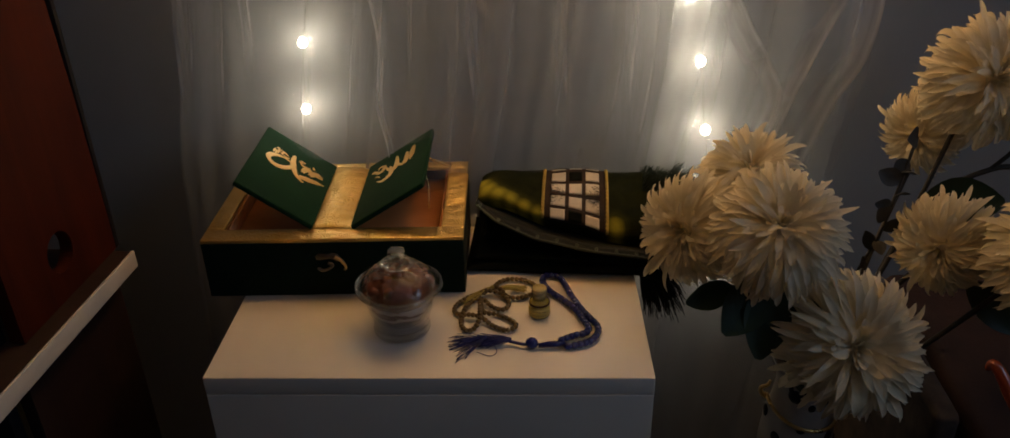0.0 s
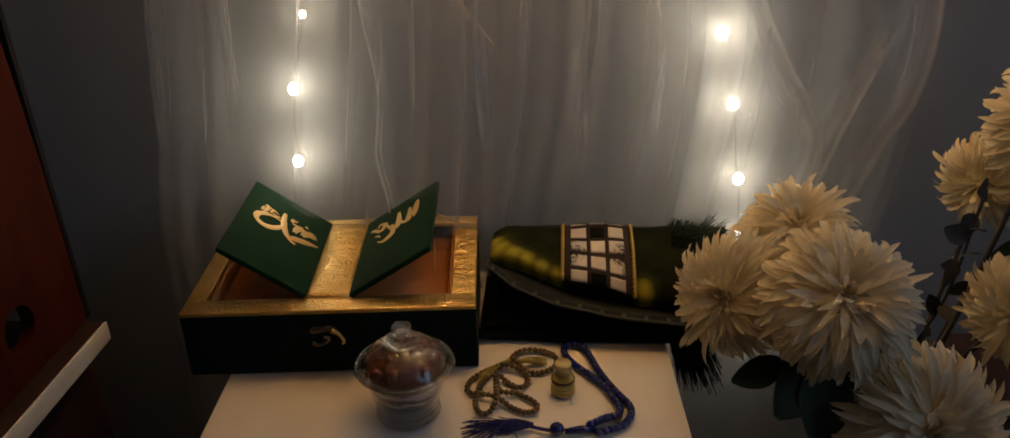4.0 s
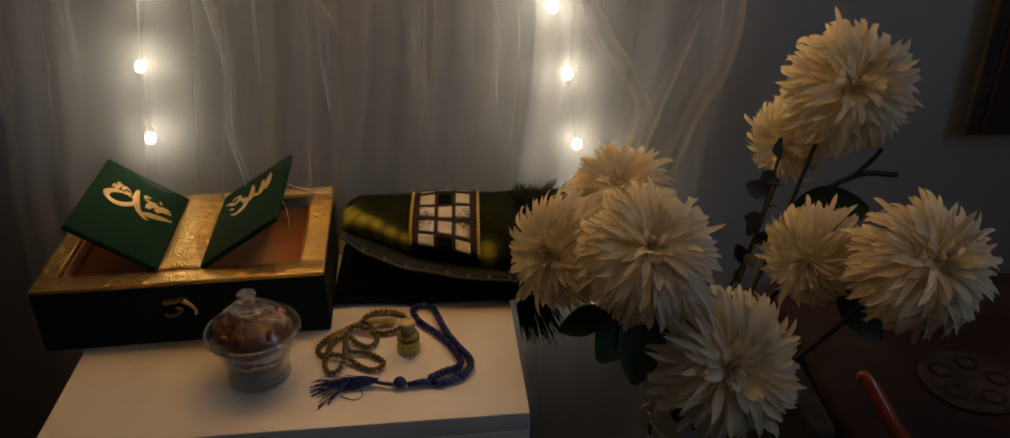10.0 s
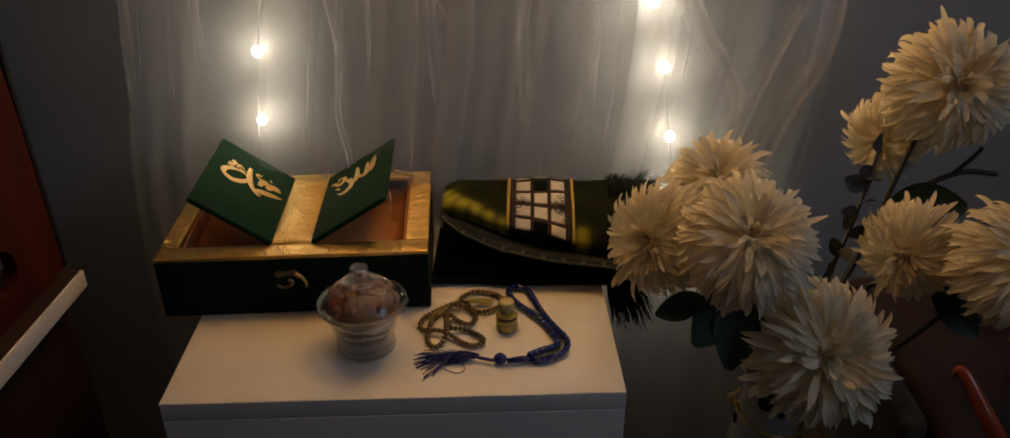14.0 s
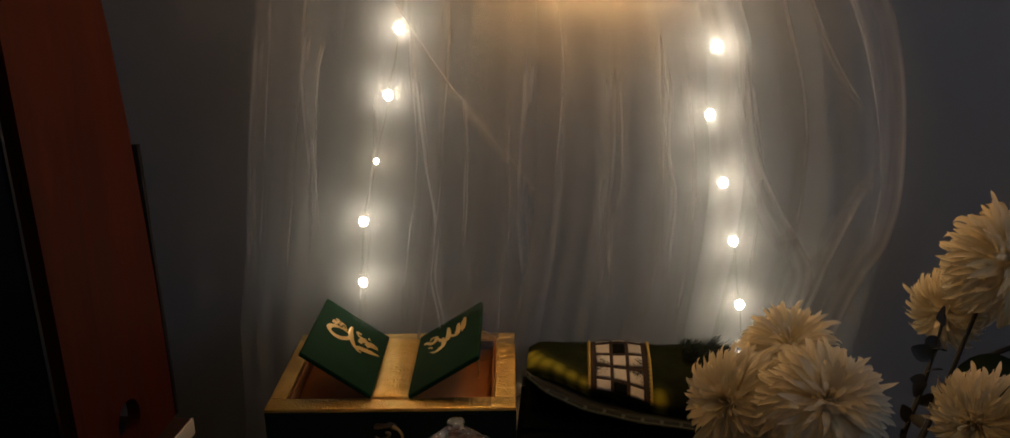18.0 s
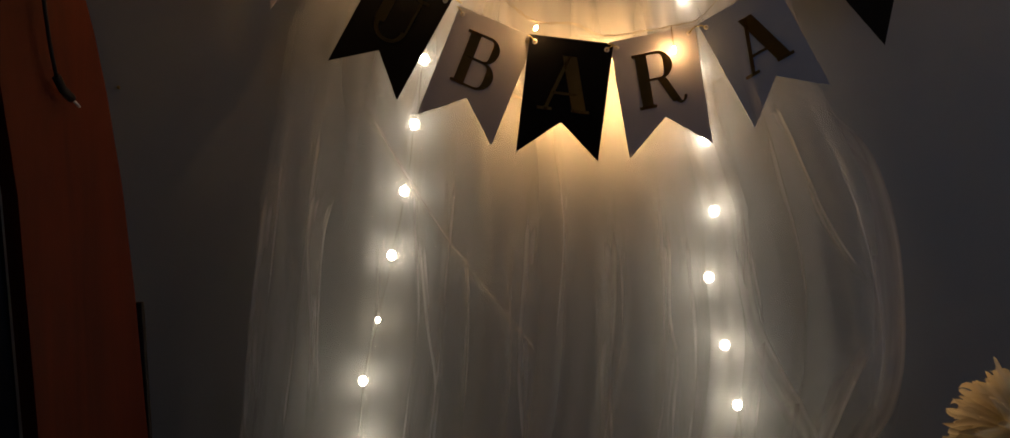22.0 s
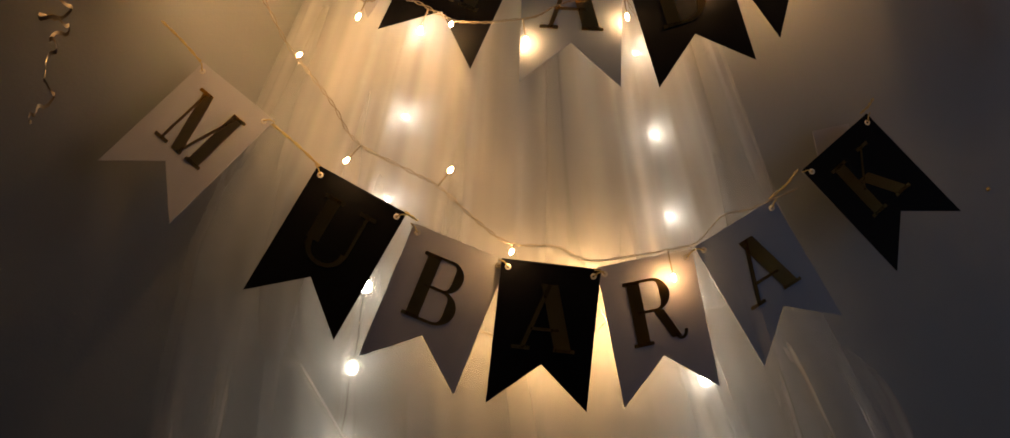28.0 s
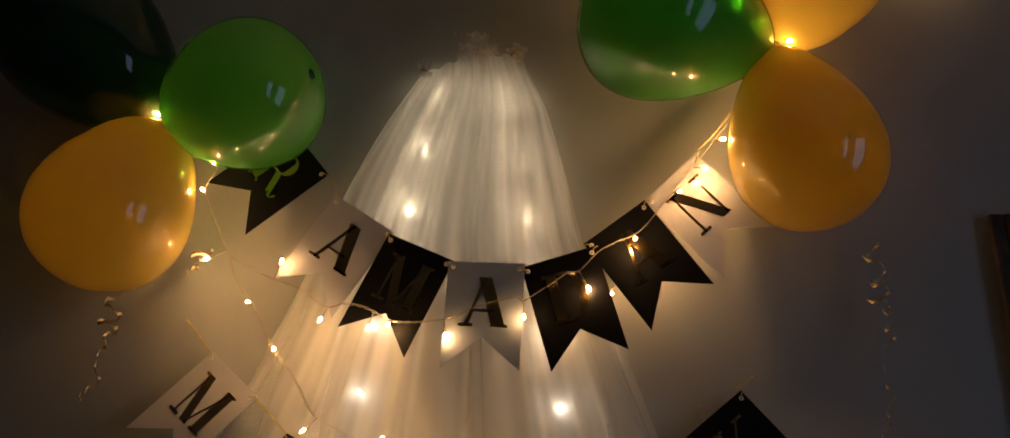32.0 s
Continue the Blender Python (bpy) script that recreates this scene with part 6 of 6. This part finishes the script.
leaf(sprig, (0.15, -0.03, 0.22), (0.5, -0.4, -0.4), 0.07, 0.04, M_LEAF)

# ---- desk with hutch at the side ----
desk = thing("desk", pose(-0.465, 0.268, 0), "brown desk with pale edged top and orange-brown hutch side", "desk")
part("desktop", block(0.70, 1.10, 0.024, 0.001, (-0.352, -0.561, 0.551)), M_DARKWOOD, desk, "dark desktop")
part("edge_band", block(0.004, 1.10, 0.026, 0.001, (0.002, -0.561, 0.551)), M_EDGE, desk, "pale worn edge band")


def hutch_side():
    """Upright board with a round cable hole and a rounded upper back corner."""
    out = [(-0.228, 0.0), (0.0, 0.0), (-0.002, 0.22), (-0.012, 0.43), (-0.026, 0.57), (-0.048, 0.69), (-0.066, 0.76), (-0.084, 0.81), (-0.128, 0.88), (-0.17, 0.92), (-0.30, 0.95), (-0.285, 0.86), (-0.252, 0.76), (-0.232, 0.58)]
    cy, cz, r, n = -0.118, 0.063, 0.0275, 24
    bm = bmesh.new()
    faces = []
    for depth in (0.0, -0.018):
        ring = [bm.verts.new((depth, cy + r * math.cos(2 * math.pi * k / n), cz + r * math.sin(2 * math.pi * k / n))) for k in range(n)]
        sq = [bm.verts.new((depth, y, z)) for y, z in ((cy - 0.05, 0.0), (cy + 0.05, 0.0), (cy + 0.05, 0.13), (cy - 0.05, 0.13))]
        faces.append((ring, sq))
        edge = []
        for k in range(n):
            edge.append((ring[k], ring[(k + 1) % n]))
        loop = [bm.verts.new((depth, y, z)) for y, z in out]
        # four fans round the hole, then the rest of the board
        for q in range(4):
            a0 = (q * n // 4 + n // 8 * 5) % n
            arc = [ring[(a0 + k) % n] for k in range(n // 4 + 1)]
            bm.faces.new([sq[q], sq[(q + 1) % 4]] + arc[::-1])
        left = [loop[0], sq[0], sq[3], sq[2], sq[1], loop[1]] + loop[2:]
        bm.faces.new(left)
        faces[-1] = (ring, loop, sq)
    (r0, l0, _), (r1, l1, _) = faces
    for k in range(n):
        bm.faces.new((r0[k], r0[(k + 1) % n], r1[(k + 1) % n], r1[k]))
    m = len(l0)
    for k in range(1, m):
        bm.faces.new((l0[k], l0[(k + 1) % m], l1[(k + 1) % m], l1[k]))
    bmesh.ops.recalc_face_normals(bm, faces=bm.faces[:])
    return bm


part("hutch_side", hutch_side(), M_ORANGE, desk, "orange-brown veneered side board with a cable hole", smooth=False, at=pose(-0.025, -0.006, 0.564))
part("black_edge", block(0.022, 0.008, 0.41, 0.001, (-0.035, -0.001, 0.769)), M_BLACK, desk, "black edge strip")
part("side_board", block(0.018, 0.235, 0.525, 0.001, (-0.045, -0.122, 0.264)), M_DARKWOOD, desk, "dark brown lower side board")
# Black sheet standing in for the unlit inside of the hutch.
part("hutch_dark_sheet", block(0.62, 0.012, 0.92, 0, (-0.36, -0.238, 1.025)), M_BLACK, desk, "black sheet for the dark inside of the hutch")
part("far_leg_board", block(0.018, 0.9, 0.525, 0.001, (-0.69, -0.5, 0.264)), M_DARKWOOD, desk)
part("cabinet_front", block(0.40, 0.018, 0.50, 0.001, (-0.26, -0.25, 0.27)), M_BLACK, desk)
cord = thing("audio_cable", pose(-0.482, 0.07, 1.45), "thin black audio cable with a silver jack plug", "cable")
part("cord", tube(spline([(-0.012, 0.0, 0.04), (0.004, 0.003, 0.0), (0.004, 0.010, -0.08), (0.004, 0.016, -0.14), (0.004, 0.024, -0.18)], 8), 0.0022, 7), M_BLACK, cord)
part("plug_body", tube([(0.004, 0.024, -0.180), (0.004, 0.034, -0.194), (0.004, 0.050, -0.204)], 0.005, 10), M_BLACK, cord)
part("plug_tip", tube([(0.004, 0.050, -0.204), (0.004, 0.064, -0.213)], 0.0016, 8), M_EDGE, cord)
speaker = thing("round_speaker", pose(-0.540, -0.015, 0.564), "small dark round speaker with a worn grey rim on the desk", "speaker")
face = Vector((0.45, -0.85, 0.12)).to_track_quat("Z", "Y").to_matrix().to_4x4()
part("speaker_body", lathe([(0, -0.05), (0.030, -0.05), (0.034, -0.046), (0.035, -0.004), (0.033, 0.0), (0.028, -0.003), (0.026, -0.016), (0, -0.018)], 32), M_BLACK, speaker, at=pose(0, 0, 0.037) @ face)
part("speaker_rim", lathe([(0.0275, -0.001), (0.031, 0.002), (0.035, 0.001), (0.0365, -0.003), (0.0355, -0.006)], 32), M_GREYRIM, speaker, "worn grey rim", at=pose(0, 0, 0.037) @ face)

# ---- seat and hanging cloth at the other side ----
seat = thing("armchair", pose(0.60, -0.05, 0), "dark armchair with glossy red-brown wooden arm and patterned cloth", "armchair")
part("arm_rail", tube(spline([(0.016, 0.085, 0.575), (0.022, 0.080, 0.582), (0.044, 0.055, 0.545), (0.090, 0.01, 0.465), (0.14, -0.06, 0.36), (0.17, -0.10, 0.28)], 8), lambda t: 0.0035 + 0.0085 * min(1, t * 1.6), 12), M_RED, seat, "glossy red-brown wooden arm rail")
part("side_cloth", block(0.03, 0.30, 0.48, 0.008, (-0.005, 0.24, 0.26)), M_PATTERN, seat, "brown and cream patterned cloth")
part("seat_box", block(0.75, 0.44, 0.42, 0.02, (0.40, 0.24, 0.21), 3), M_MAROON, seat)
part("seat_cushion", block(0.73, 0.42, 0.05, 0.02, (0.40, 0.24, 0.45), 3), M_MAROON, seat)
med = part("medallion", lathe([(0, 0.001), (0.060, 0.001), (0.062, 0.003), (0.058, 0.004), (0, 0.0045)], 32), M_PATTERN, seat, "round patterned medallion", at=pose(0.22, 0.19, 0.476))
for k in range(5):
    a = 2 * math.pi * k / 5
    part("medallion_ring", lathe([(0.010, 0.0046), (0.0145, 0.0046), (0.0145, 0.006), (0.010, 0.006)], 18), M_MAROON, med, at=pose(0.035 * math.cos(a), 0.035 * math.sin(a), 0))
cloth = thing("hanging_cloth", pose(0.892, 0.425, 0.69), "dark maroon cloth with a pale border hanging on the wall", "cloth")
part("cloth_panel", block(0.50, 0.012, 1.1, 0.004, (0.287, 0, 0.55)), M_MAROON, cloth)
part("cloth_border", block(0.022, 0.010, 1.1, 0.003, (0.025, 0.002, 0.55)), M_PATTERN, cloth, "dull border strip")
